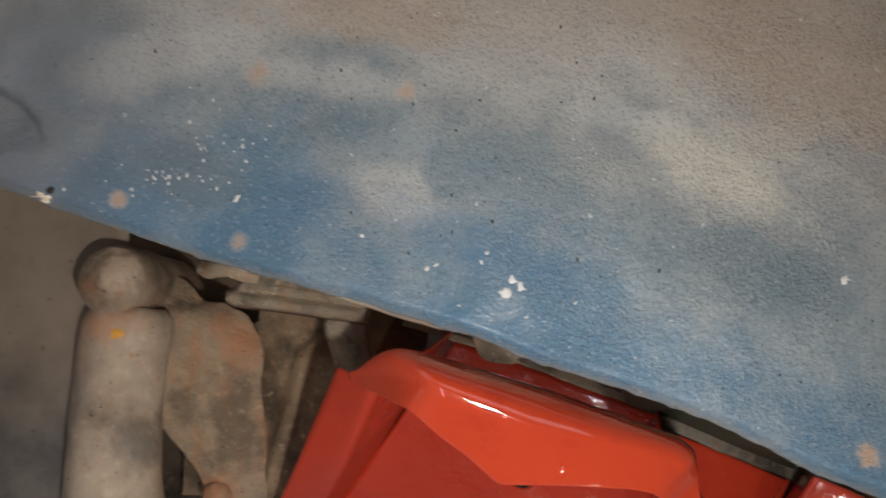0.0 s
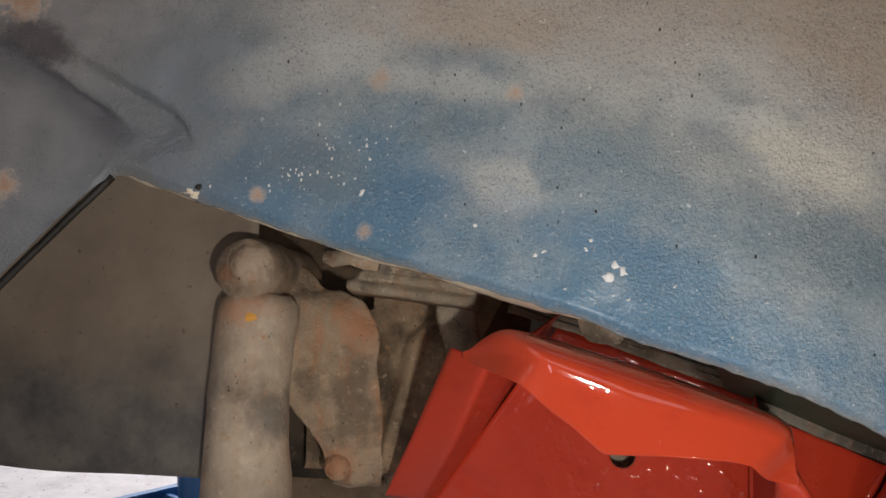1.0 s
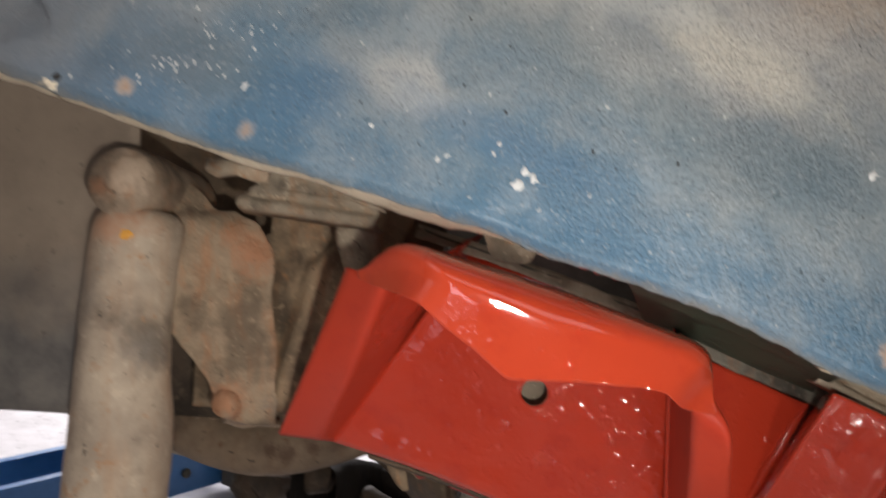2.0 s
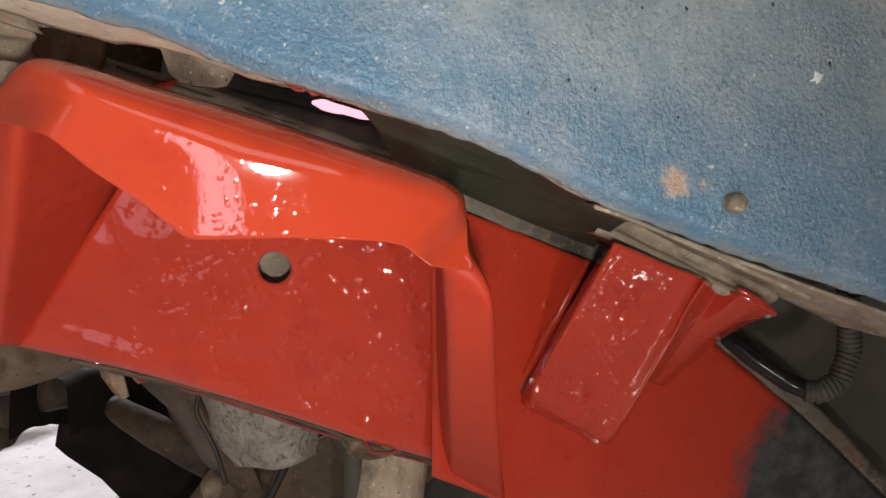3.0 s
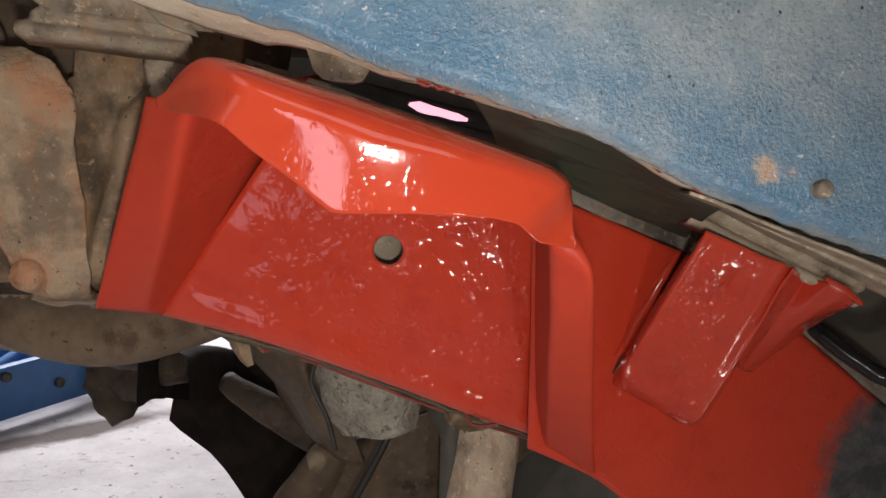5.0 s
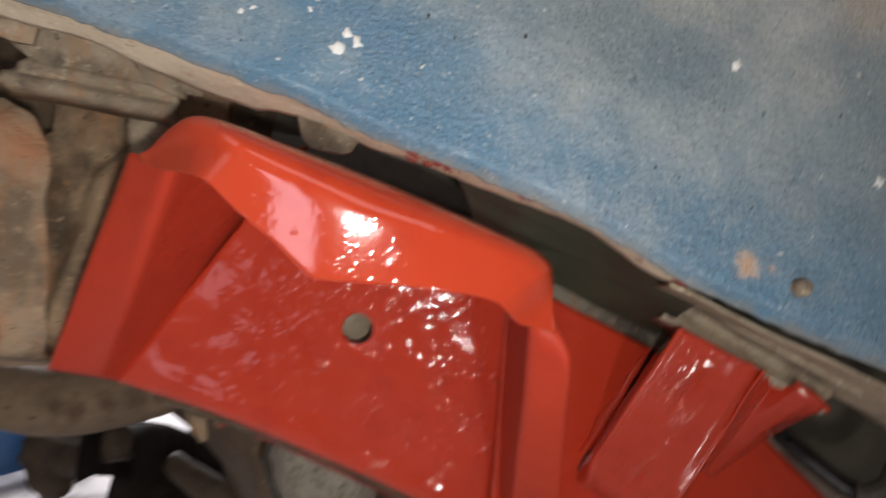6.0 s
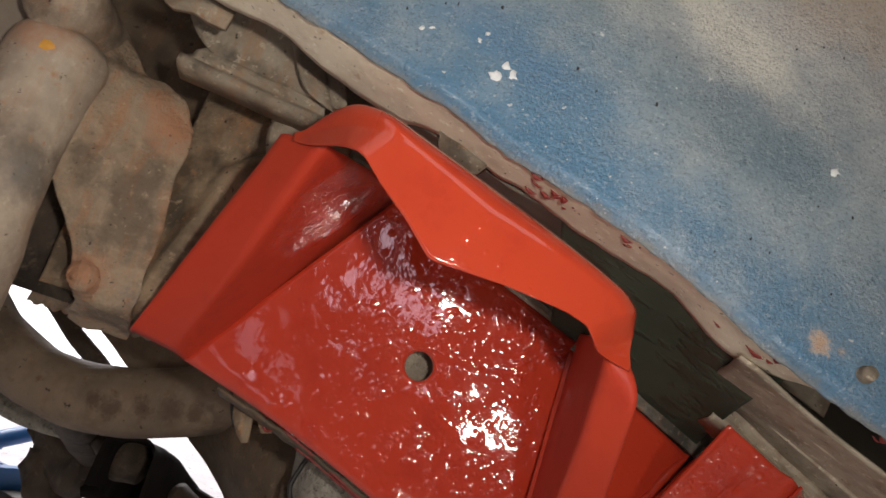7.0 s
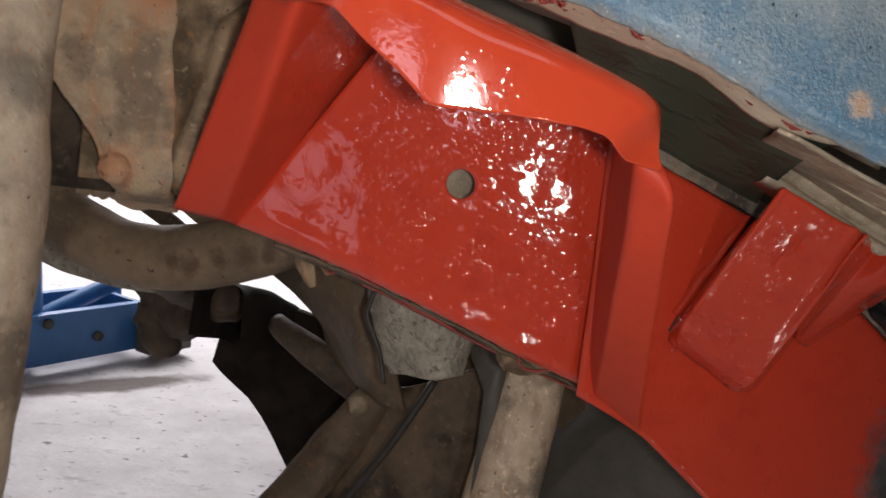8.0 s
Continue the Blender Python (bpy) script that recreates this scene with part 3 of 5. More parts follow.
fender = thing("car_fender", "weathered blue car fender with worn primer and rust spots", "car fender")


def build_fender():
    n, m = 480, 170
    low = along([(x, y, blue_z(x, y)) for x, y in EDGE], n)
    bm = bmesh.new()
    uv = bm.loops.layers.uv.new("UVMap")
    grid, dist = [], {}
    for j in range(m + 1):
        row = []
        d = 0.62 * (j / m) ** 1.3
        for i, p in enumerate(low):
            left = max(0.0, -0.43 - p.x)
            x, y = p.x + 0.25 * d, p.y - d * (1 + 1.4 * left)
            q = Vector((x, y, blue_z(x, y) - 0.10 * d * d))
            q.z += 0.0035 * noise.noise(q * 9) + 0.0010 * noise.noise(q * 45)
            if j == 0:
                q.y += 0.0016 * noise.noise(q * 120)
            q.z += 0.007 * max(0.0, 1 - d / 0.007) * max(0.0, 1 - left * 60)
            if x < -0.34 and -0.36 < y < -0.15:
                for line, drop, wide, reach in CREASES:
                    q.z += drop * crease(x, y, line, wide, reach)
            v = bm.verts.new(F(*q))
            dist[v] = (i / n, d + 0.25 * left + min(0.02, 4.0 * left))
            row.append(v)
        grid.append(row)
    for a, b in zip(grid, grid[1:]):
        for i in range(n):
            f = bm.faces.new((a[i], a[i + 1], b[i + 1], b[i]))
            for loop in f.loops:
                loop[uv].uv = dist[loop.vert]
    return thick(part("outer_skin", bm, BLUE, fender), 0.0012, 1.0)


skin = build_fender()


def surface_of(ob):
    """Finds z of an object's surface at (x, y) of the arch's frame."""
    me = ob.data
    tree = BVHTree.FromPolygons([v.co.copy() for v in me.vertices], [tuple(p.vertices) for p in me.polygons])
    way = (F(0, 0, 1) - F(0, 0, 0)).normalized()

    def z_of(x, y):
        hit = tree.ray_cast(F(x, y, 0.1), way)
        return 0.1 + hit[3] if hit[0] else 0.45

    return z_of


def blob_bm(x, y, size, z_of, lift, points=11, seed=1, stretch=(1, 1), rough=0.5):
    """A thin uneven flake lying on a surface z_of(x, y)."""
    rnd = random.Random(seed)
    bm = bmesh.new()
    c = bm.verts.new(F(x, y, z_of(x, y) - lift))
    inner, ring = [], []
    turn = rnd.random() * 6
    for k in range(points):
        a = turn + 2 * math.pi * (k + 0.5 * rnd.random()) / points
        r = size * (1.0 - rough + 1.3 * rough * rnd.random())
        for share, drop, line in ((0.85, lift, inner), (1.0, lift * 0.15, ring)):
            px, py = x + r * share * math.cos(a) * stretch[0], y + r * share * math.sin(a) * stretch[1]
            line.append(bm.verts.new(F(px, py, z_of(px, py) - drop)))
    for k in range(points):
        q = (k + 1) % points
        bm.faces.new((c, inner[k], inner[q]))
        bm.faces.new((inner[k], ring[k], ring[q], inner[q]))
    return bm


skin_z = surface_of(skin)
for x, y, size in ((-0.0563, -0.1273, 0.0052), (-0.0463, -0.1298, 0.0042), (-0.0512, -0.1343, 0.0038), (0.149, -0.1375, 0.0052), (0.2254, -0.0813, 0.0045), (-0.2295, -0.1852, 0.0042), (-0.0996, -0.1434, 0.0025), (-0.105, -0.141, 0.0028), (-0.0712, -0.1457, 0.0024), (-0.068, -0.151, 0.002), (-0.1477, -0.1616, 0.0022)):
    part("paint_chip", blob_bm(x, y, size * 0.8, skin_z, 0.0007, 11, int(abs(x) * 9000), (1, 1), 0.7), WHITE, skin, "white primer chip")
rnd = random.Random(5)
for k in range(46):
    cx, cy, sx, sy = ((-0.246, -0.222, 0.016, 0.012), (-0.288, -0.196, 0.016, 0.006))[k % 2]
    part("paint_chip", blob_bm(rnd.gauss(cx, sx), rnd.gauss(cy, sy), rnd.uniform(0.0006, 0.0016), skin_z, 0.0006, 8, k, (0.8, 1.2), 0.6), WHITE, skin)
rnd = random.Random(8)
for k in range(130):
    x, y = rnd.uniform(-0.35, 0.32), rnd.uniform(-0.36, -0.06)
    if y < -0.085 + 0.36 * x:
        part("pit", blob_bm(x, y, rnd.uniform(0.0005, 0.0014), skin_z, 0.0005, 7, k, (0.7, 1.3), 0.7), BLACK, skin)
part("drilled_hole", blob_bm(-0.3556, -0.1892, 0.0030, skin_z, 0.0006, 12, 4, (1, 0.9), 0.2), BLACK, skin, "small dark drilled hole")
part("paint_chip", blob_bm(-0.3625, -0.1845, 0.0072, skin_z, 0.0007, 13, 6, (1.5, 0.55), 0.6), PALELIP, skin, "pale chipped edge")
# dark strip in place of the shaded gap between fender and mud flap
part("edge_shade", tube_bm([(x - 0.001, y + 0.0015, blue_z(x, y) + 0.008) for x, y in EDGE[:5]], 0.0032, 40, 10, 0.0006), BLACK, fender, "dark strip standing in for shade along the edge")
bolt = part("bolt_head", tube_bm([(0.184, -0.0242, blue_z(0.184, -0.0242) - 0.006), (0.184, -0.0242, blue_z(0.184, -0.0242) - 0.004), (0.184, -0.0242, 0.43)], [0.0040, 0.0048, 0.0048], 6, 18), BEIGE, fender, "pale round bolt head")
EDGE_R = EDGE[4:]
lip_front = [(x, y - 0.0038, blue_z(x, y) + 0.0085) for x, y in EDGE_R]


def share(x, a, b):
    return min(1.0, max(0.0, (x - a) / (b - a)))


lip_back = [(x, y - 0.001 - 0.009 * share(x, -0.05, 0.02), blue_z(x, y) + 0.054 + 0.004 * share(x, -0.05, 0.02) - 0.038 * share(x, 0.14, 0.2)) for x, y in EDGE_R]


def lip_bm():
    A, B = along(lip_front, 160), along(lip_back, 160)
    rows = []
    for j in range(9):
        t = j / 8
        row = []
        for i in range(161):
            p = A[i].lerp(B[i], t)
            ragged = noise.noise(Vector((i * 0.11, 3, 1))) + 0.6 * noise.noise(Vector((i * 0.43, 7, 2)))
            bite = max(-1.0, min(1.0, 4.0 * noise.noise(Vector((i * 0.07, 11, 4)))))
            p.z += t * (0.004 * ragged + 0.005 * bite)
            p.y += t * (0.0013 * ragged + 0.0012 * bite) + 0.0003 * noise.noise(p * 60) + 0.0005 * t * noise.noise(Vector((i * 0.25, 1, 5)))
            row.append(p)
        rows.append(row)
    return grid_bm(rows)


lip = thick(part("return_lip", lip_bm(), PALELIP, fender, "dusty beige rusted return lip"), 0.0022)
tab_outline = [(-0.080, -0.106, 0.455), (-0.0785, -0.0985, 0.466), (-0.0773, -0.0945, 0.468), (-0.0755, -0.0886, 0.468), (-0.0709, -0.0846, 0.468), (-0.0658, -0.0831, 0.468), (-0.0542, -0.0819, 0.468), (-0.0488, -0.0831, 0.468), (-0.0451, -0.0886, 0.468), (-0.0415, -0.097, 0.462)]
part("welded_tab", plate_bm(tab_outline, 0.006), BEIGE, lip, "rust-bitten hanging tab")
lip_rows = along(lip_front, 160)
rnd = random.Random(3)
for x, w in ((-0.018, 0.004), (-0.008, 0.003), (0.042, 0.004), (0.05, 0.002), (0.112, 0.005), (0.120, 0.006), (0.130, 0.005), (0.137, 0.003), (0.008, 0.002), (0.21, 0.003)):
    p = min(lip_rows, key=lambda q: abs(q.x - x))
    for k in range(4):
        dz = 0.001 + 0.032 * rnd.random() ** 1.5
        c = p + Vector((rnd.gauss(0, 0.003), 0.0012 - 0.155 * dz * share(x, -0.05, 0.02), dz))
        part("paint_smear", tube_bm([c, c + Vector((w, 0.36 * w + 0.0005, 0.002)), c + Vector((2 * w, 0.72 * w, 0.0))], [0.0003, 0.0012 * rnd.random() + 0.0008, 0.0003], 6, 8, 0.0012), SMEAR, lip, "smear of red paint")

# ---- red inner arch ----
arch = thing("inner_wheel_arch", "glossy freshly painted red inner wheel arch panel, paint still wet", "wheel arch")


def loft(curves, n=40, m=24, wobble=0.0, freq=20.0):
    """One sheet that runs through several curves with soft bends."""
    lines = [along(c, n) for c in curves]
    cols = [along([l[i] for l in lines], m) for i in range(n + 1)]
    return grid_bm([[cols[i][j] for i in range(n + 1)] for j in range(m + 1)], wobble, freq)


inner_lip = [(x + 0.004, y - 0.001, z + 0.002, -0.225 + 0.11 * share(x, -0.05, 0.07)) for x, y, z in lip_back if -0.12 < x < 0.08]
thick(part("inner_fold", loft([[(x, y, z) for x, y, z, k in inner_lip], [(x + 0.007, y + 0.045 * k, z + 0.045) for x, y, z, k in inner_lip], [(x + 0.014, y + 0.09 * k, z + 0.09) for x, y, z, k in inner_lip]], 60, 14), FOLD, fender, "dusty olive inner fold of the lip"), 0.002)

FLAP_TOP = [(-0.164, -0.0735, 0.476), (-0.156, -0.0755, 0.470), (-0.150, -0.080, 0.465), (-0.140, -0.0865, 0.461), (-0.127, -0.0912, 0.460), (-0.10, -0.0855, 0.463), (-0.03, -0.066, 0.468), (0.03, -0.046, 0.473), (0.056, -0.037, 0.475), (0.065, -0.030, 0.475), (0.0655, -0.018, 0.470), (0.0655, -0.004, 0.462), (0.0680, 0.0060, 0.459)]
FLAP_LOW = [(-0.163, -0.069, 0.476), (-0.150, -0.064, 0.463), (-0.134, -0.061, 0.449), (-0.116, -0.055, 0.432), (-0.098, -0.040, 0.424), (-0.077, -0.026, 0.418), (-0.061, -0.0125, 0.416), (-0.057, -0.0095, 0.416), (-0.05, -0.0095, 0.416), (-0.015, -0.0100, 0.424), (0.022, -0.0085, 0.438), (0.036, -0.006, 0.448), (0.047, 0.0040, 0.455), (0.0565, 0.0055, 0.457), (0.0682, 0.0070, 0.459)]


def flap_face(x, y):
    return 0.4215 + 0.10 * (x + 0.05) + 0.15 * (x + 0.05) ** 2 + 0.15 * (y + 0.04) + 2.2 * max(0.0, x + 0.01) ** 2 + 9.0 * max(0.0, -0.105 - x) ** 2 + 0.9 * max(0.0, -0.132 - x)


def flap_bm():
    """A pressed flap: rounded over along its upper edge, with a flat upright face below."""
    n, m = 130, 44
    A, B = along(FLAP_TOP, n), along(FLAP_LOW, n)
    rows = [[A[i] + Vector((0.0, 0.006, 0.012)) for i in range(n + 1)]]
    for j in range(m + 1):
        t = (j / m) ** 1.5
        row = []
        for i in range(n + 1):
            p = A[i].lerp(B[i], t)
            near = flap_face(p.x, p.y)
            tall = min(1.0, (A[i] - B[i]).length / 0.045) ** 1.5 * min(1.0, (n - i) / 14)
            near = p.z + (near - p.z) * tall
            bend = max(0.0, 1 - t / 0.34)
            z = near + (p.z - near) * (1 - math.sqrt(max(0.0, 1 - bend * bend))) * tall
            u = min(1.0, t / 0.5)
            scale = 1 + (z / p.z - 1) * u * u * (3 - 2 * u)
            row.append(Vector((p.x * scale, p.y * scale, z)))
        for _ in range(14):
            row = [row[0]] + [row[i] + (row[i - 1] + row[i + 1] - 2 * row[i]) * 0.25 * (5 < i < 52) for i in range(1, n)] + [row[n]]
        rows.append(row)
    return grid_bm(rows)


thick(part("front_flap", flap_bm(), REDSMOOTH, arch), 0.0016, 0.0)
L_OUT = [(-0.176, -0.0775, 0.490), (-0.186, -0.062, 0.508), (-0.2125, -0.0165, 0.5465), (-0.250, 0.041, 0.608), (-0.260, 0.057, 0.624)]
L_IN = [(-0.140, -0.066, 0.456), (-0.180, -0.002, 0.540), (-0.228, 0.061, 0.636)]
L_BACK = [(-0.104, -0.112, 0.618), (-0.143, -0.055, 0.629), (-0.180, 0.005, 0.643), (-0.219, 0.064, 0.655)]
L_LIP = [(p[0] - 0.002, p[1] + 0.001, p[2] + 0.012) for p in L_OUT]
L_PAST = [tuple(Vector(b) + (Vector(b) - lerp(L_IN[0], L_IN[-1], k / 3)) * 0.2) for k, b in enumerate(L_BACK)]
thick(part("side_flange", loft([L_LIP, L_OUT, L_IN, L_BACK, L_PAST], 40, 50), REDCORNER, arch), 0.0016)


def back_z(x, y):
    return 0.647 + 0.0517 * x + 0.247 * y


def back_wall():
    """The pocket's rear wall with its round drain hole."""
    n, m = 52, 36
    top = along([(-0.105, -0.1, 0), (-0.05, -0.082, 0), (0.0, -0.064, 0), (0.066, -0.042, 0)], n)
    low = along([(-0.222, 0.0635, 0), (-0.162, 0.079, 0), (-0.12, 0.092, 0), (-0.078, 0.107, 0), (-0.035, 0.123, 0), (0.01, 0.141, 0), (0.066, 0.160, 0)], n)
    rows = []
    for j in range(m + 1):
        rows.append([a.lerp(b, j / m) for a, b in zip(top, low)])
    centre = Vector((-0.048, 0.0125, 0))
    hr = 0.0116
    near = min(((rows[j][i] - centre).length, j, i) for j in range(m + 1) for i in range(n + 1))
    _, hj, hi = near
    k = 4
    bm = bmesh.new()
    vs = {}

    def vert(p, dz=0.0):
        z = back_z(p.x, p.y) + 0.0016 * noise.noise(p * 14) + 0.0006 * noise.noise(p * 60) + dz
        edge = side_of((p.x, p.y), (-0.162, 0.068), (0.066, 0.150))[0]
        return bm.verts.new(F(p.x, p.y, z - 0.0011 * (1 + noise.noise(p * 55)) * math.exp(-(edge / 0.007) ** 2)))

    inside = lambda j, i: hj - k < j < hj + k and hi - k < i < hi + k
    for j in range(m + 1):
        for i in range(n + 1):
            if not inside(j, i):
                vs[j, i] = vert(rows[j][i])
    for j in range(m):
        for i in range(n):
            if not (hj - k <= j < hj + k and hi - k <= i < hi + k):
                bm.faces.new((vs[j, i], vs[j, i + 1], vs[j + 1, i + 1], vs[j + 1, i]))
    ring = [(hj - k, i) for i in range(hi - k, hi + k)] + [(j, hi + k) for j in range(hj - k, hj + k)]
    ring += [(hj + k, i) for i in range(hi + k, hi - k, -1)] + [(j, hi - k) for j in range(hj + k, hj - k, -1)]
    loops = [[vs[r] for r in ring]]
    for size, dz in ((1.2, 0.0), (1.04, 0.0004), (1.0, 0.0022)):
        loops.append([vert(centre + (rows[j][i] - centre).normalized() * hr * size, dz) for j, i in ring])
    for a, b in zip(loops, loops[1:]):
        for q in range(len(ring)):
            r = (q + 1) % len(ring)
            bm.faces.new((a[q], a[r], b[r], b[q]))
    return bm


thick(part("rear_wall", back_wall(), RED, arch), 0.0016)
W_TOP = [(-0.15, -0.112, 0.612), (-0.105, -0.1, 0.619), (-0.05, -0.082, 0.625), (0.0, -0.064, 0.632), (0.066, -0.042, 0.642)]
thick(part("upper_seam", ruled([(x, y, z - 0.003) for x, y, z in W_TOP], [(x + 0.002, y - 0.011, z - 0.001) for x, y, z in W_TOP], 40, 4, 0, 0.0012, 60), RAIL, arch, "bare beige seam above the painted wall"), 0.0025)
C_L = [(0.050, -0.010, 0.472), (0.0540, 0.003, 0.460), (0.0595, 0.045, 0.500), (0.0640, 0.085, 0.551), (0.0700, 0.125, 0.608), (0.0770, 0.172, 0.682)]
C_R = [(0.062, -0.012, 0.474), (0.0700, 0.0055, 0.4605), (0.0760, 0.0125, 0.4615), (0.0785, 0.023, 0.463), (0.095, 0.105, 0.570), (0.114, 0.191, 0.683)]
C_M = [(0.056, -0.010, 0.472), (0.062, 0.007, 0.4590), (0.0695, 0.050, 0.500), (0.0795, 0.100, 0.567), (0.0955, 0.182, 0.684)]
R_BACK = [(0.064, -0.05, 0.640), (0.064, 0.06, 0.668), (0.0645, 0.161, 0.694)]


def right_z(x, y):
    return 0.631 + 0.1776 * x + 0.1532 * y


C_B = [(x, y, right_z(x, y)) for x, y in ((0.085, -0.02), (0.1, 0.08), (0.116, 0.193))]
thick(part("pillar", loft([R_BACK, C_L, C_M, C_R, C_B], 60, 110), REDSATIN, arch), 0.0016)
P_TOP = [(0.060, -0.034), (0.093, -0.021), (0.19, 0.017), (0.273, 0.071), (0.371, 0.147), (0.47, 0.235)]
P_LOW = [(0.06, 0.165), (0.114, 0.191), (0.176, 0.24), (0.25, 0.305), (0.31, 0.37), (0.38, 0.45)]
panel = thick(part("rear_panel", ruled([(x, y, right_z(x, y)) for x, y in P_TOP], [(x, y, right_z(x, y)) for x, y in P_LOW], 60, 40, 0, 0.0012, 12), REDPANEL, arch), 0.0016)

# bracket pressed onto the rear panel
B_TL, B_TR = (0.1700, -0.004, 0.572), (0.2300, 0.0205, 0.585)
B_BL, B_BR = (0.1265, 0.1135, 0.664), (0.1868, 0.1490, 0.666)
B_WL = [(0.184, 0.004, 0.655), (0.119, 0.121, 0.679)]
B_WR = [(0.258, 0.030, 0.662), (0.196, 0.157, 0.688)]


def bracket_bm():
    """A pressed gusset: a raised plate with turned-down sides, a rounded foot, a rolled rear edge and pressed dents."""
    n, m = 72, 84
    rows = []
    for j in range(n + 1):
        t = j / n
        wl, tl, tr, wr = lerp(*B_WL, t), lerp(B_TL, B_BL, t), lerp(B_TR, B_BR, t), lerp(*B_WR, t)
        foot = max(0.0, (t - 0.86) / 0.14)
        inset = 0.16 * (1 - math.sqrt(max(0.0, 1 - foot * foot)))
        tl, tr = tl.lerp(tr, inset), tr.lerp(tl, inset)
        wl, wr = wl.lerp(wr, inset).lerp(tl, 0.9 * foot * foot), wr.lerp(wl, inset).lerp(tr, 0.9 * foot * foot)
        out = []
        for i in range(m + 1):
            u = i / m
            if u < 0.14:
                k = u / 0.14
                p = wl.lerp(tl, 1 - (1 - k) ** 2)
            elif u > 0.86:
                k = (1 - u) / 0.14
                p = wr.lerp(tr, 1 - (1 - k) ** 2)
            else:
                p = tl.lerp(tr, (u - 0.14) / 0.72)
            v = (u - 0.14) / 0.72
            flat = right_z(p.x, p.y) - 0.0015
            p.z += (flat - p.z) * max(0.0, (foot - 0.55) / 0.45) ** 2
            p.z -= 0.0055 * math.exp(-(((v - 0.86) / 0.10) ** 2)) * max(0.0, 1 - t / 0.9)
            p.z -= 0.0016 * (math.exp(-((v / 0.05) ** 2)) + math.exp(-(((t - 0.90) / 0.03) ** 2)) * (0 < v < 1))
            for dv, dt, wide, deep in ((0.50, 0.17, 0.085, 0.005), (0.43, 0.28, 0.095, 0.0045), (0.50, 0.76, 0.08, 0.005)):
                r = math.hypot((v - dv) / wide, (t - dt) / (wide * 0.62))
                p.z += deep * math.exp(-(r * r)) * (1.0 if v > dv else 0.55)
            out.append(p)
        rows.append(out)
    return grid_bm(rows, 0.0009, 32)


thick(part("bracket", bracket_bm(), REDBUMPY, arch, "red pressed gusset bracket"), 0.0025)
WING = [
    [(0.2290, 0.0200, 0.579), (0.2205, 0.0475, 0.598), (0.2090, 0.0820, 0.622)],
    [(0.2490, 0.0265, 0.608), (0.2385, 0.0565, 0.628), (0.2240, 0.1010, 0.672)],
    [(0.2590, 0.0315, 0.590), (0.2470, 0.0545, 0.620), (0.2290, 0.1035, 0.680)],
    [(0.2690, 0.0365, 0.588), (0.2545, 0.0585, 0.624), (0.2330, 0.1050, 0.684)],
    [(0.2800, 0.0425, 0.596), (0.2750, 0.0690, 0.668), (0.2390, 0.1060, 0.688)],
]
thick(part("bracket_wing", loft(WING, 30, 60, 0.0012, 40), REDBUMPY, arch, "red folded wing of the bracket"), 0.002)
part("wing_tip", tube_bm([(0.256, 0.027, 0.591), (0.270, 0.036, 0.590), (0.283, 0.0445, 0.596)], [0.0018, 0.0028, 0.0022], 20, 10, 0.0008), REDBUMPY, arch)
# lumpy strip added so that glints fall beside the groove
weld = [(x, y, right_z(x, y) + 0.001) for x, y in ((0.1765, 0.010), (0.1578, 0.040), (0.1412, 0.068), (0.1290, 0.092))]
part("lumpy_strip", tube_bm(weld, [0.003, 0.0058, 0.0042, 0.0058, 0.003], 60, 12, 0.004), REDBUMPY, arch, "lumpy painted strip")

groove = [(x, y, right_z(x, y) - 0.0004) for x, y in ((0.1790, 0.010), (0.1530, 0.058), (0.1270, 0.106))]
ridge = [lerp(B_TR, B_BR, 0.1 + 0.1 * k) + Vector((0.0004, 0.0006, -0.0002)) for k in range(8)]
part("edge_bead", tube_bm(ridge, [0.0016, 0.0024, 0.0020, 0.0016], 40, 10, 0.0006), RED, arch, "rounded paint-filled edge")
thick(part("groove_sealant", ruled([(x - 0.0012, y, z) for x, y, z in groove], [(x + 0.002, y + 0.001, z - 0.001) for x, y, z in groove], 40, 4, 0.001, 0.0012, 60), DEEPBROWN, arch, "dark unpainted groove beside the bracket"), 0.002)

# seam flanges
seam = [(x, y - 0.001, right_z(x, y) - 0.003) for x, y in P_TOP]
thick(part("seam_flange", ruled(seam, [(x + 0.006, y - 0.012, z + 0.002) for x, y, z in seam], 60, 4, 0, 0.0015, 40), GREYLIP, arch, "bare grey seam flange"), 0.003)
low_seam = [(-0.19, 0.0745, 0.660), (-0.12, 0.0945, 0.669), (-0.078, 0.110, 0.675), (-0.035, 0.126, 0.681), (0.01, 0.144, 0.687), (0.066, 0.163, 0.697)]
thick(part("lower_seam", ruled(low_seam, [(x, y + 0.004, z + 0.010) for x, y, z in low_seam], 90, 4, 0, 0.0016, 80), MURK, arch, "rusty lower seam with red overspray"), 0.003)
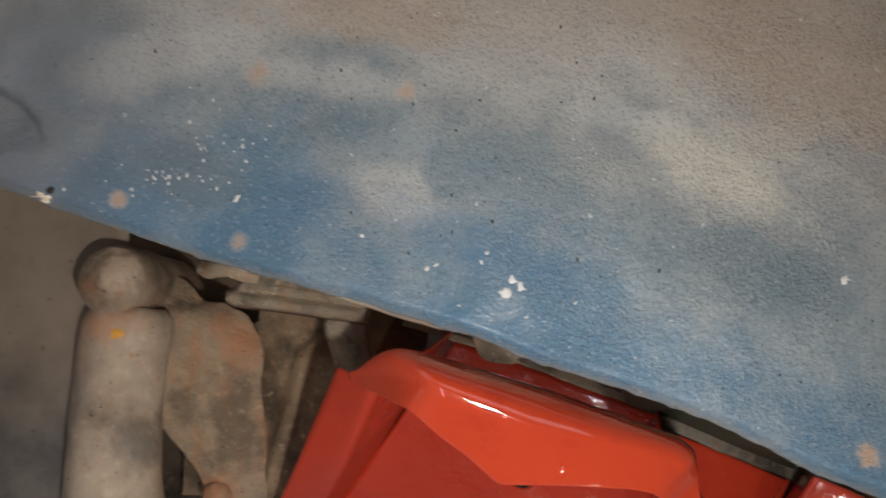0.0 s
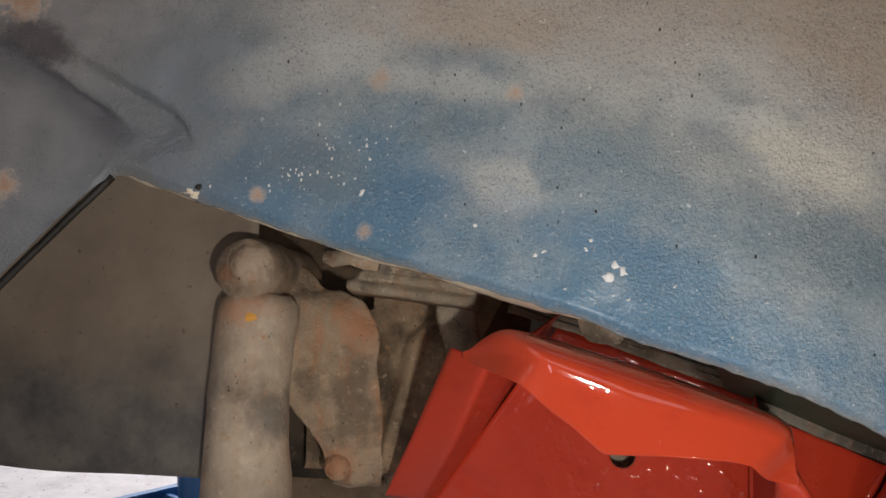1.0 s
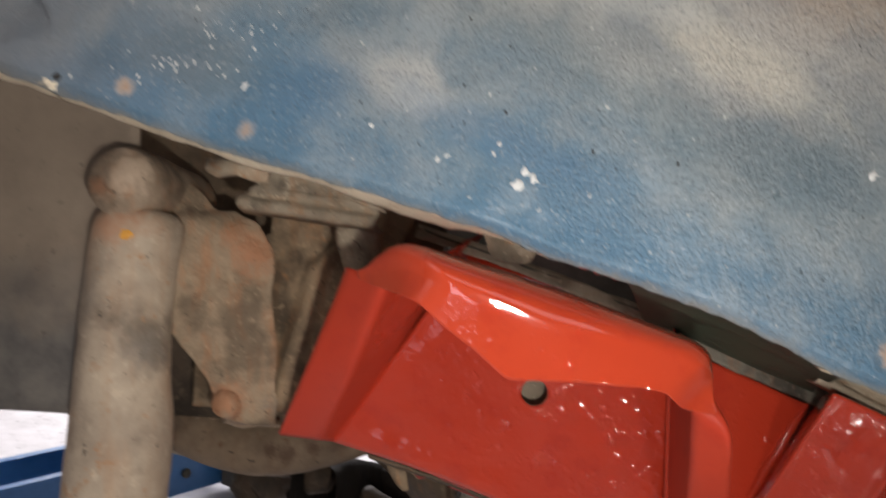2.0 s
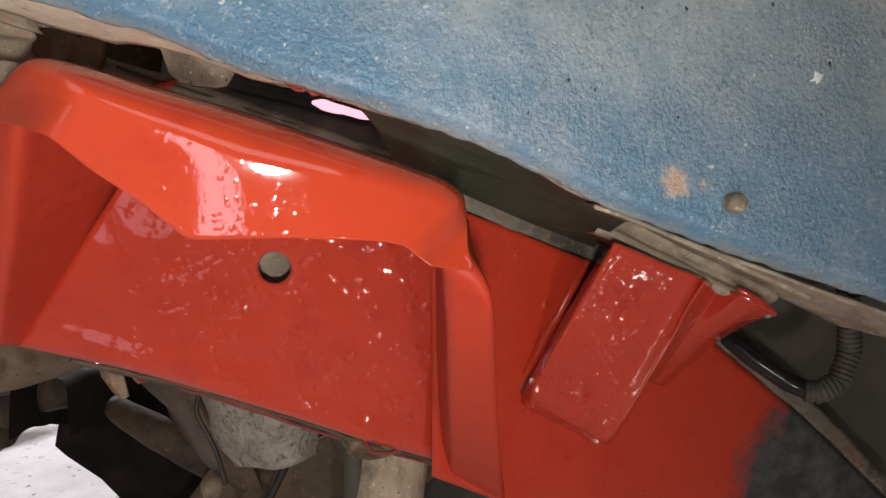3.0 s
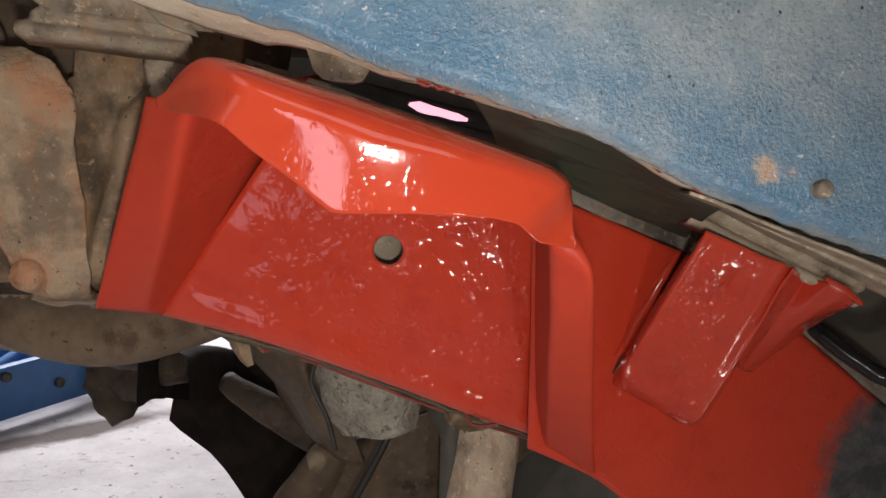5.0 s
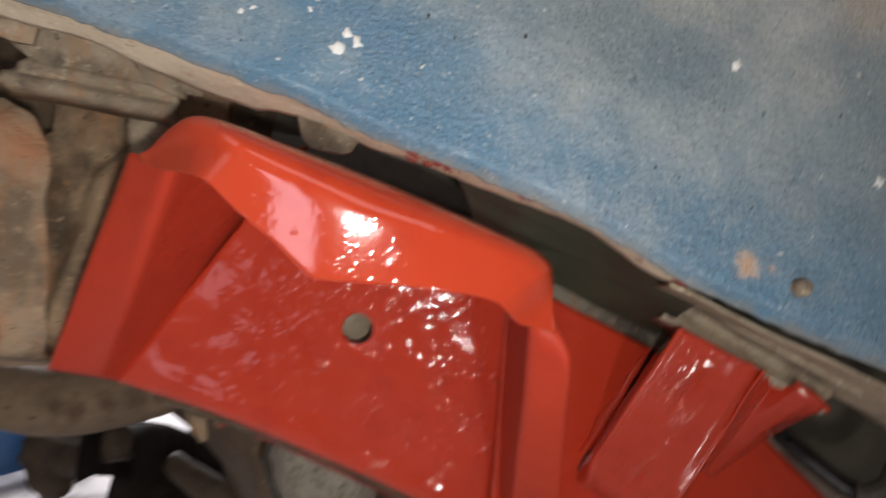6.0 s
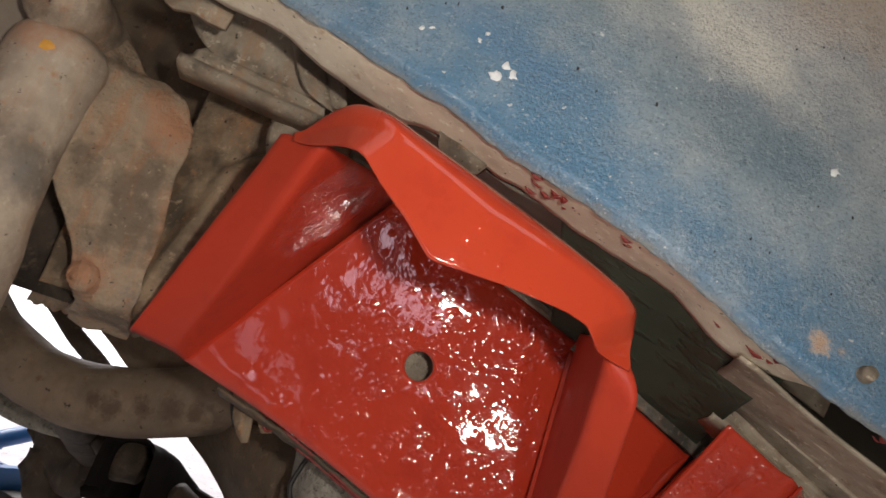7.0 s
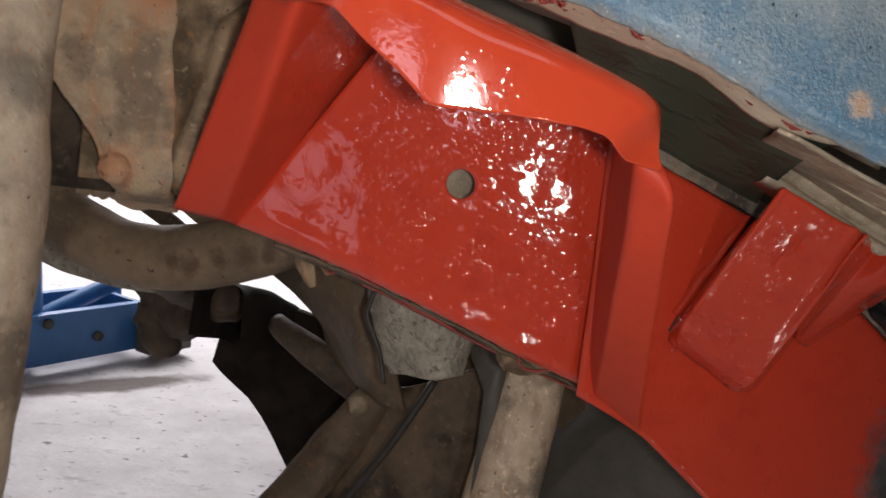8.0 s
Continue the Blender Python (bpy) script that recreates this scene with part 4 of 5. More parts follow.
for pts in ([(-0.179, 0.082, 0.684), (-0.177, 0.092, 0.686), (-0.169, 0.1035, 0.686), (-0.163, 0.1085, 0.685), (-0.158, 0.1065, 0.683), (-0.159, 0.097, 0.680), (-0.161, 0.082, 0.674)], [(-0.158, 0.080, 0.682), (-0.156, 0.090, 0.682), (-0.150, 0.0965, 0.681), (-0.143, 0.0945, 0.679), (-0.137, 0.087, 0.676), (-0.138, 0.078, 0.674)], [(-0.006, 0.134, 0.690), (-0.0055, 0.142, 0.690), (-0.0045, 0.148, 0.690), (0.002, 0.156, 0.690), (0.0157, 0.159, 0.690), (0.027, 0.1575, 0.690), (0.035, 0.154, 0.690), (0.0425, 0.150, 0.690), (0.046, 0.143, 0.690), (0.02, 0.134, 0.690)]):
    part("clip_tab", plate_bm(pts, 0.005), RUSTBROWN, arch, "rusty clip tab under the seam")
part("paint_run", tube_bm([(-0.1455, 0.076, 0.664), (-0.1505, 0.088, 0.674), (-0.1485, 0.0955, 0.676), (-0.1433, 0.0935, 0.675), (-0.137, 0.0875, 0.668), (-0.10, 0.1025, 0.673), (-0.04, 0.128, 0.682)], 0.0014, 40, 8, 0.0006), SMEAR, arch)
part("paint_run", tube_bm([(0.0108, 0.129, 0.683), (0.0135, 0.1465, 0.686), (0.0175, 0.153, 0.6865), (0.028, 0.1535, 0.687), (0.0386, 0.151, 0.687)], 0.0014, 30, 8, 0.0006), SMEAR, arch)

part("seam_edge", tube_bm([(x, y + 0.0045, z + 0.006) for x, y, z in low_seam[1:]], 0.0011, 80, 8, 0.0012), SMEAR, arch, "red painted seam edge")

# ---- dark inner wing and what lies behind the gap ----
wing = thing("inner_wing", "dark unlit inner wing panel behind the wheel arch", "inner wing")
thick(part("upper_panel", ruled([(-0.30, -0.45, 0.78), (0.0, -0.45, 0.78), (0.75, -0.40, 0.80)], [(-0.28, -0.165, 0.78), (-0.03, -0.150, 0.78), (0.05, -0.11, 0.78), (0.75, 0.05, 0.80)], 40, 10, 0, 0.004, 6), OLIVE, wing), 0.002)
thick(part("ledge", ruled([(-0.14, -0.118, 0.609), (0.06, -0.053, 0.637)], [(-0.14, -0.118, 0.79), (0.10, -0.050, 0.79)], 20, 6, 0, 0.003), OLIVE, wing), 0.002)
# this backing and the next are dark sheets added so the gaps stay dark
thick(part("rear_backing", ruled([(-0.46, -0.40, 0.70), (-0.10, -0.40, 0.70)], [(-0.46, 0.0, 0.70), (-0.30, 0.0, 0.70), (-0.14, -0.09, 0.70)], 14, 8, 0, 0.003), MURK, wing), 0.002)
thick(part("gap_backing", ruled([(-0.34, -0.7, 1.545), (0.9, -0.6, 1.545)], [(-0.34, 0.0, 1.545), (0.9, 0.5, 1.545)], 20, 12, 0, 0.004), DARK, wing), 0.003)
thick(part("rear_panel", ruled([(0.075, -0.15, 0.76), (0.75, 0.0, 0.80)], [(0.075, 0.02, 0.74), (0.85, 0.42, 0.86)], 24, 12, 0, 0.006, 6), OLIVE, wing), 0.002)
thick(part("hollow", ruled([(-0.15, -0.06, 0.664), (0.06, -0.01, 0.688)], [(-0.17, 0.07, 0.698), (0.055, 0.13, 0.723)], 10, 8, 0, 0.001, 20), BEIGE, wing, "dusty beige inner box section"), 0.002)
inner = [(x, y) for x, y in EDGE if -0.17 < x < 0.22]
thick(part("inner_skin", loft([[(x, y - 0.017, 0.500) for x, y in inner], [(x + 0.02, y - 0.09, 0.505) for x, y in inner], [(x + 0.05, y - 0.20, 0.50) for x, y in inner]], 40, 14, 0.002, 20), BEIGE, wing, "dusty olive inner skin"), 0.002)
gap_top = [(x, y - 0.0012, z - 0.010) for x, y, z in lip_back if -0.01 < x < 0.19]
gap_low = [(x, y, right_z(x, y) + 0.006) for x, y in ((0.040, -0.0515), (0.062, -0.0435), (0.093, -0.031), (0.130, -0.016), (0.180, 0.003))]
thick(part("gap_panel", ruled(gap_top, gap_low, 50, 30, 0.0, 0.0012, 14, 0.006), SEALED, wing, "dark olive panel with black sealer stains"), 0.002)
lamp_ob = thing("work_lamp", "small glowing pinkish strip lamp", "lamp")
part("tube", tube_bm([(-0.083, -0.224, 1.50), (-0.078, -0.223, 1.50), (-0.03, -0.211, 1.50), (0.014, -0.199, 1.50), (0.019, -0.198, 1.50)], [0.003, 0.009, 0.0085, 0.0075, 0.0072, 0.007, 0.003], 24, 14, 0.002), glow("lamp_glow", (1.0, 0.50, 0.62), 1.25), lamp_ob)
part("backing", tube_bm([(-0.25, -0.273, 1.53), (0.17, -0.168, 1.53)], 0.016, 6, 12), BLACK, lamp_ob)

# ---- chassis rail beside the bracket ----
rail = thing("chassis_rail", "dusty beige grooved chassis rail under the fender", "chassis rail")


def rail_bm():
    a, b = Vector((0.166, -0.018, 0.598)), Vector((0.2855, 0.0405, 0.604))
    prof = [(-0.014, 0.012), (-0.010, 0.003), (-0.0075, -0.001), (-0.005, 0.000), (-0.0035, 0.005), (-0.0005, 0.006), (0.001, 0.0), (0.0025, -0.004), (0.005, -0.004), (0.0065, 0.001), (0.0065, 0.03)]
    rows = []
    for dy, dz in prof:
        rows.append([a.lerp(b, i / 40) + Vector((-0.45 * dy, dy + 0.0006 * noise.noise(Vector((i * 0.5, dy * 200, 0))), dz)) for i in range(41)])
    return grid_bm(rows, 0.0007, 40)


thick(part("rail", rail_bm(), RAIL, rail), 0.002)
thick(part("web_plate", loft([[(0.130, -0.024, 0.466), (0.2, 0.001, 0.480), (0.30, 0.036, 0.490), (0.40, 0.072, 0.495)], [(0.140, -0.028, 0.53), (0.21, -0.004, 0.535), (0.30, 0.030, 0.545), (0.39, 0.066, 0.55)], [(0.155, -0.034, 0.60), (0.22, -0.002, 0.605), (0.2895, 0.031, 0.612), (0.34, 0.056, 0.62)]], 40, 18, 0.0012, 35), RAIL, rail), 0.002)
for off in (0.3, 0.62):
    a, b = lerp((0.150, -0.0255, 0.50), (0.16, -0.0315, 0.60), off), lerp((0.31, 0.0335, 0.50), (0.283, 0.0300, 0.612), off)
    part("pressed_rib", tube_bm([a, a.lerp(b, 0.5), b], 0.0022, 30, 8, 0.0006), RAIL, rail)
hose = thing("corrugated_hose", "dusty grey corrugated hose curving below the fender", "hose")
H_PATH = [(0.366, 0.018, 0.652), (0.366, 0.0333, 0.655), (0.3675, 0.0541, 0.655), (0.3706, 0.0799, 0.66), (0.3618, 0.102, 0.66), (0.3485, 0.1098, 0.662), (0.338, 0.109, 0.665)]
part("tube", tube_bm(H_PATH, [0.0092 if k % 2 else 0.0076 for k in range(61)], 120, 16), HOSE, hose)
part("cable", tube_bm([(0.345, 0.110, 0.664), (0.3286, 0.1039, 0.668), (0.3054, 0.0867, 0.68), (0.2922, 0.0733, 0.69), (0.2786, 0.0624, 0.70), (0.24, 0.04, 0.71)], 0.0072, 40, 14), GLOSSBLACK, hose, "glossy black cable")
part("connector", plate_bm([(0.306, 0.021, 0.625), (0.318, 0.023, 0.622), (0.333, 0.027, 0.63), (0.336, 0.036, 0.63), (0.352, 0.039, 0.635), (0.356, 0.050, 0.637), (0.344, 0.0485, 0.635), (0.334, 0.043, 0.63), (0.325, 0.0425, 0.628), (0.318, 0.034, 0.625)], 0.007), BEIGE, hose, "broken pale connector")
part("ferrule", tube_bm([(0.360, 0.024, 0.652), (0.372, 0.025, 0.652)], 0.0105, 4, 12), BEIGE, hose)

# ---- left side: chassis panel, knuckle plate, damper, sheet ----
side = thing("chassis_side_panel", "mud-brown pressed chassis panel with rust stains", "chassis panel")


def side_panel():
    rows = []
    for j in range(41):
        v = j / 40
        y = -0.170 + 0.224 * v
        w = share(y, -0.132, 0.054)
        start = -0.345 + 0.062 * share(y, -0.088, -0.112)
        row = []
        for i in range(71):
            u = i / 70
            x = start + (-0.155 - 0.085 * w - start) * u
            fold = max(0.0, (v - 0.92) / 0.08)
            z = 0.639 + 0.055 * fold - 0.007 * math.exp(-((u - 0.62 - 0.05 * v) / 0.06) ** 2) - 0.004 * math.exp(-((u - 0.82 + 0.03 * v) / 0.06) ** 2) - 0.012 * max(0.0, u - 0.55) * (1 - v)
            x *= 1 + 0.08 * fold
            row.append((x, y + 0.004 * noise.noise(Vector((i * 0.3, 2, 0))) * (v > 0.97), z))
        rows.append(row)
    return grid_bm(rows, 0.0016, 22)


thick(part("pressed_panel", side_panel(), RUSTBROWN, side), 0.002)
thick(part("upper_gusset", loft([[(-0.30, -0.185, 0.54), (-0.244, -0.195, 0.535), (-0.168, -0.208, 0.53)], [(-0.275, -0.150, 0.545), (-0.22, -0.160, 0.54), (-0.165, -0.155, 0.535)], [(-0.255, -0.137, 0.55), (-0.2, -0.133, 0.55), (-0.150, -0.125, 0.54)]], 24, 14, 0.0015, 30), BEIGE, side, "dusty folded gusset plate"), 0.002)
thick(part("gusset_rib", loft([[(-0.222, -0.185, 0.528), (-0.205, -0.168, 0.528)], [(-0.208, -0.172, 0.526), (-0.185, -0.128, 0.532)], [(-0.19, -0.175, 0.535), (-0.160, -0.122, 0.540)]], 14, 10), BEIGE, side), 0.002)


def bar_bm():
    a, b = Vector((-0.281, -0.130, 0.548)), Vector((-0.168, -0.116, 0.548))
    prof = [(-0.016, 0.02), (-0.015, 0.002), (-0.010, 0.0), (-0.008, 0.005), (-0.005, 0.005), (-0.003, -0.001), (0.002, -0.002), (0.004, 0.003), (0.006, 0.02)]
    rows = []
    for dy, dz in prof:
        rows.append([a.lerp(b, i / 24) + Vector((max(0, -dy - 0.004) * 1.6 * (1 - i / 24), dy, dz)) for i in range(25)])
    return grid_bm(rows, 0.0008, 40)


thick(part("grooved_bar", bar_bm(), BEIGE, side), 0.002)
thick(part("lobe_bracket", ruled([(-0.207, -0.120, 0.575), (-0.208, -0.105, 0.578), (-0.201, -0.086, 0.58), (-0.192, -0.055, 0.58)], [(-0.175, -0.118, 0.57), (-0.170, -0.10, 0.572), (-0.168, -0.08, 0.575), (-0.165, -0.05, 0.58)], 20, 8, 0.006, 0.001), BEIGE, side), 0.003)
part("hanging_clip", plate_bm([(-0.284, -0.152, 0.492), (-0.284, -0.143, 0.492), (-0.276, -0.139, 0.492), (-0.262, -0.141, 0.492), (-0.250, -0.137, 0.492), (-0.238, -0.136, 0.492), (-0.235, -0.150, 0.49)], 0.006), BEIGE, side)
part("lower_web", plate_bm([(-0.4204, 0.0208, 0.93), (-0.4048, 0.0331, 0.93), (-0.375, 0.051, 0.93), (-0.3513, 0.0673, 0.93), (-0.30, 0.088, 0.93), (-0.22, 0.094, 0.93), (-0.19, 0.02, 0.93), (-0.30, -0.01, 0.93), (-0.40, -0.01, 0.93)], 0.006), AXLE, side, "brown lower web plate")
knuckle = thing("mounting_plate", "rust-stained mounting plate behind the damper", "mounting plate")


def knuckle_bm():
    left = [(-0.392, -0.176, 0.585), (-0.372, -0.145, 0.568), (-0.352, -0.115, 0.562), (-0.350, -0.07, 0.562), (-0.352, -0.036, 0.572), (-0.334, -0.014, 0.592), (-0.318, 0.014, 0.606), (-0.310, 0.046, 0.622), (-0.335, 0.056, 0.690)]
    right = [(-0.370, -0.1674, 0.598), (-0.344, -0.150, 0.600), (-0.318, -0.1235, 0.602), (-0.302, -0.1268, 0.603), (-0.284, -0.120, 0.604), (-0.269, -0.098, 0.605), (-0.264, -0.034, 0.610), (-0.264, 0.048, 0.628), (-0.285, 0.056, 0.695)]
    mid = [tuple(lerp(a, b, 0.5) + Vector((0, 0, -0.006))) for a, b in zip(left, right)]
    return loft([left, mid, right], 90, 44, 0.0045, 42)


thick(part("plate", knuckle_bm(), KNUCKLE, knuckle), 0.006)
part("ear_hole", tube_bm([(-0.2965, -0.1085, 0.5915), (-0.2965, -0.1085, 0.606)], 0.0040, 2, 12), BLACK, knuckle, "dark bolt hole")
part("flange_rib", tube_bm([(-0.276, -0.085, 0.609), (-0.2735, -0.05, 0.611), (-0.273, -0.01, 0.616), (-0.2745, 0.03, 0.624)], [0.003, 0.0055, 0.006, 0.005, 0.003], 24, 12, 0.0008), KNUCKLE, knuckle)
part("nut", tube_bm([(-0.3025, 0.0325, 0.600), (-0.3025, 0.0325, 0.605), (-0.302, 0.033, 0.640)], [0.010, 0.0145, 0.015], 5, 18, 0.0016), KNUCKLE, knuckle, "orange rusted round nut")
strut = thing("shock_absorber", "dusty grey shock absorber with rusty upper eye", "shock absorber")
part("tube", tube_bm([(-0.366, -0.120, 0.560), (-0.3665, -0.115, 0.560), (-0.366, -0.104, 0.560), (-0.3725, -0.036, 0.560), (-0.369, 0.056, 0.562), (-0.378, 0.2, 0.57), (-0.390, 0.36, 0.575)], [0.029, 0.0362, 0.0366, 0.0362, 0.036, 0.0358, 0.0356, 0.0355, 0.0355, 0.0356, 0.0358, 0.0362, 0.0368, 0.0374, 0.038, 0.0386, 0.0392, 0.0397, 0.040] + [0.0402] * 30, 60, 36, 0.0016), GREYTUBE, strut)
part("neck", tube_bm([(-0.368, -0.130, 0.556), (-0.367, -0.120, 0.556), (-0.366, -0.106, 0.558)], [0.023, 0.023, 0.030], 10, 24, 0.002), EYE, strut, "rust-stained neck")
part("eye", tube_bm([(-0.3685, -0.1400, 0.528), (-0.3685, -0.1400, 0.530), (-0.3685, -0.1400, 0.534), (-0.370, -0.140, 0.58), (-0.372, -0.140, 0.655)], [0.0255, 0.0285, 0.0295] + [0.0295] * 10, 26, 40, 0.0018), EYE, strut)
part("bolt", tube_bm([(-0.363, -0.1470, 0.5225), (-0.3632, -0.1468, 0.525), (-0.364, -0.146, 0.535)], [0.010, 0.0165, 0.0195], 8, 20, 0.004), EYE, strut, "worn rusty bolt end")
part("paint_mark", blob_bm(-0.3605, -0.098, 0.009, lambda x, y: 0.5245, 0.001, 9, 3, (1.1, 0.5)), YELLOW, strut, "yellow paint mark")
part("paint_mark", tube_bm([(-0.3434, -0.0126, 0.580), (-0.3432, 0.0, 0.580), (-0.3423, 0.0138, 0.582)], [0.0006, 0.0013, 0.0008], 10, 8, 0.0004), YELLOW, strut, "thin yellow paint streak")
arm = thing("axle_tube", "brown dusty curved axle with black brake drum", "axle")
part("tube", tube_bm([(-0.75, -0.13, 0.935), (-0.66, -0.05, 0.93), (-0.60, 0.0, 0.93), (-0.55, 0.04, 0.928), (-0.493, 0.084, 0.926), (-0.437, 0.107, 0.925), (-0.386, 0.113, 0.924), (-0.334, 0.105, 0.922), (-0.283, 0.088, 0.921), (-0.229, 0.065, 0.919), (-0.175, 0.04, 0.918), (-0.12, 0.02, 0.917)], [0.0345] * 6 + [0.037] * 4, 64, 28, 0.0014), AXLE, arm)
sheet = thing("mud_flap", "brown hanging rubber mud flap sheet", "mud flap")
flap_sheet = thick(part("flap_sheet", ruled([(-0.85, -0.34, 0.552), (-0.372, -0.25, 0.560)], [(-0.85, 0.041, 0.552), (-0.6, 0.044, 0.556), (-0.42, 0.043, 0.560), (-0.372, 0.046, 0.564)], 60, 40, 0, 0.006, 8), SHEET, sheet), 0.004)
flap_z = surface_of(flap_sheet)
for x, y, size in ((-0.494, -0.052, 0.004), (-0.540, -0.165, 0.004), (-0.436, -0.150, 0.005), (-0.62, -0.06, 0.004)):
    part("dark_fleck", blob_bm(x, y, size, flap_z, 0.0008, 9, int(-x * 1000), (1.3, 0.7)), BLACK, sheet)
part("crease_mark", blob_bm(-0.424, -0.126, 0.010, flap_z, 0.0008, 11, 7, (0.25, 1.2), 0.3), MURK, sheet, "dark scuff")
# added dark plate in place of the shade between damper and mounting plate
part("shadow_plate", plate_bm([(-0.44, -0.10, 0.652), (-0.30, -0.10, 0.652), (-0.30, 0.050, 0.652), (-0.43, 0.050, 0.652)], 0.004), DEEPBROWN, knuckle, "dark plate standing in for shade behind the gap")

# ---- underneath ----
pipe = thing("exhaust_pipe", "dusty beige upright pipe beneath the arch", "pipe")
part("tube", tube_bm([(0.042, 0.13, 0.86), (0.036, 0.19, 0.86), (0.028, 0.25, 0.86), (0.010, 0.36, 0.86), (-0.01, 0.50, 0.86)], [0.032, 0.0345, 0.037, 0.038, 0.038], 30, 28, 0.001), PIPE, pipe)
bush = thing("bump_stop", "rough pitted grey bump stop", "bump stop")
part("body", tube_bm([(-0.075, 0.07, 0.79), (-0.072, 0.12, 0.79), (-0.069, 0.162, 0.79), (-0.066, 0.181, 0.79)], [0.064, 0.057, 0.048, 0.034], 30, 32, 0.005), ROUGH, bush)
part("seam", tube_bm([(-0.112, 0.095, 0.735), (-0.1155, 0.106, 0.735), (-0.1213, 0.1286, 0.735), (-0.1049, 0.1605, 0.735), (-0.0984, 0.187, 0.735)], 0.0022, 24, 8), BLACK, bush, "black gap line")
beam = thing("spring_seat", "mud-brown steel spring seat under the chassis", "spring seat")
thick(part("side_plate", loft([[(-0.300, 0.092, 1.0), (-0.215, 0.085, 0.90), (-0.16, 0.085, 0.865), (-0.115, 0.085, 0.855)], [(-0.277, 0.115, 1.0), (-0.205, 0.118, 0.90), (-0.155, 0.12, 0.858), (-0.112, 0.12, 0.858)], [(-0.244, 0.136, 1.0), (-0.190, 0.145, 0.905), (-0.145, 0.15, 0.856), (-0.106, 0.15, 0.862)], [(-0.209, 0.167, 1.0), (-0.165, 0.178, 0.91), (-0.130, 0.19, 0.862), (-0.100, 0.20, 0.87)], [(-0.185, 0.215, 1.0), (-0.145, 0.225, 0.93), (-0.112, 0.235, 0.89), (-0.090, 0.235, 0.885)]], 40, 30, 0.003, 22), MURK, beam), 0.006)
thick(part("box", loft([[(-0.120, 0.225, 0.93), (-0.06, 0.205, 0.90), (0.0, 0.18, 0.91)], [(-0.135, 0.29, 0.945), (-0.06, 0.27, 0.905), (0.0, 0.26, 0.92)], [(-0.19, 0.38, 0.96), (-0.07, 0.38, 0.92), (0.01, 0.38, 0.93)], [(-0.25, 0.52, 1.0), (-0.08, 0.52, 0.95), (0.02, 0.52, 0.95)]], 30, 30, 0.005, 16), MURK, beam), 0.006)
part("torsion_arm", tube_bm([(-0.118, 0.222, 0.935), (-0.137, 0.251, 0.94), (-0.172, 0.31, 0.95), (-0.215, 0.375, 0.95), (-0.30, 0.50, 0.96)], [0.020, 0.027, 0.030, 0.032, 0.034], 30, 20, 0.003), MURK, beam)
part("pivot_nut", tube_bm([(-0.142, 0.243, 0.905), (-0.142, 0.243, 0.914), (-0.142, 0.243, 0.945)], [0.011, 0.015, 0.016], 5, 6, 0.002), BROWN, beam, "muddy pivot nut")
part("diagonal_link", tube_bm([(-0.268, 0.178, 1.02), (-0.25, 0.188, 1.01), (-0.205, 0.212, 1.0), (-0.1524, 0.242, 1.0), (-0.11, 0.27, 1.0)], [0.013, 0.019, 0.019, 0.019], 24, 16, 0.002), DEEPBROWN, beam)
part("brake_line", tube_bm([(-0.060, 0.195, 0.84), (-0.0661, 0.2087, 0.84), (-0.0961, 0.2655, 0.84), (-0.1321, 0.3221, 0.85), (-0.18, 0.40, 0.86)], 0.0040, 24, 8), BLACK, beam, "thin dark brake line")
# dark plate added to cover the bright floor beside the pipe
part("filler_plate", plate_bm([(-0.05, 0.10, 0.935), (0.05, 0.12, 0.935), (0.105, 0.155, 0.935), (0.102, 0.222, 0.935), (0.078, 0.245, 0.935), (0.05, 0.262, 0.935), (0.0, 0.25, 0.935), (-0.04, 0.20, 0.935)], 0.008), MURK, beam, "dark filler plate behind the pipe")
part("dark_web", plate_bm([(-0.035, 0.15, 0.84), (0.012, 0.155, 0.84), (0.008, 0.20, 0.84), (0.002, 0.32, 0.84), (-0.012, 0.32, 0.84), (-0.01, 0.2, 0.84)], 0.01), DARK, beam)
part("weld_seam", tube_bm([(-0.2265, 0.0640, 0.919), (-0.2245, 0.0632, 0.919), (-0.2215, 0.0620, 0.919)], [0.0365, 0.0378, 0.0365], 6, 32, 0.0016), BLACK, arm, "dark cracked weld seam")
part("lower_pipe", tube_bm([(-0.72, 0.075, 1.1), (-0.655, 0.108, 1.1), (-0.619, 0.127, 1.1), (-0.574, 0.1404, 1.1), (-0.522, 0.151, 1.1), (-0.467, 0.1537, 1.095), (-0.40, 0.148, 1.07)], 0.0145, 40, 16, 0.0014), ROUGH, arm, "dusty speckled pipe below the axle")
part("brake_rod", tube_bm([(-0.58, -0.07, 0.99), (-0.50, 0.005, 0.99), (-0.436, 0.052, 0.989), (-0.393, 0.076, 0.989), (-0.33, 0.118, 0.985)], 0.0105, 20, 12, 0.001), DEEPBROWN, arm, "dark brake rod behind the axle")
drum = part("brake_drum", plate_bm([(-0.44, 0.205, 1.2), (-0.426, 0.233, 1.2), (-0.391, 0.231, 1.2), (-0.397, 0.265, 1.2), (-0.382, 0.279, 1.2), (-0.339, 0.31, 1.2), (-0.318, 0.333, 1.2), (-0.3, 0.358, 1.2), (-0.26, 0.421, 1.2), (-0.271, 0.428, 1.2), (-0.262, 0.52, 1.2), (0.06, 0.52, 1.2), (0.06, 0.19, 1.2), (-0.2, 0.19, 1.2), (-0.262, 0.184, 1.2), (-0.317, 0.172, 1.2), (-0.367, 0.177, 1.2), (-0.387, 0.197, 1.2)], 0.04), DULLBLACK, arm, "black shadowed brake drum")
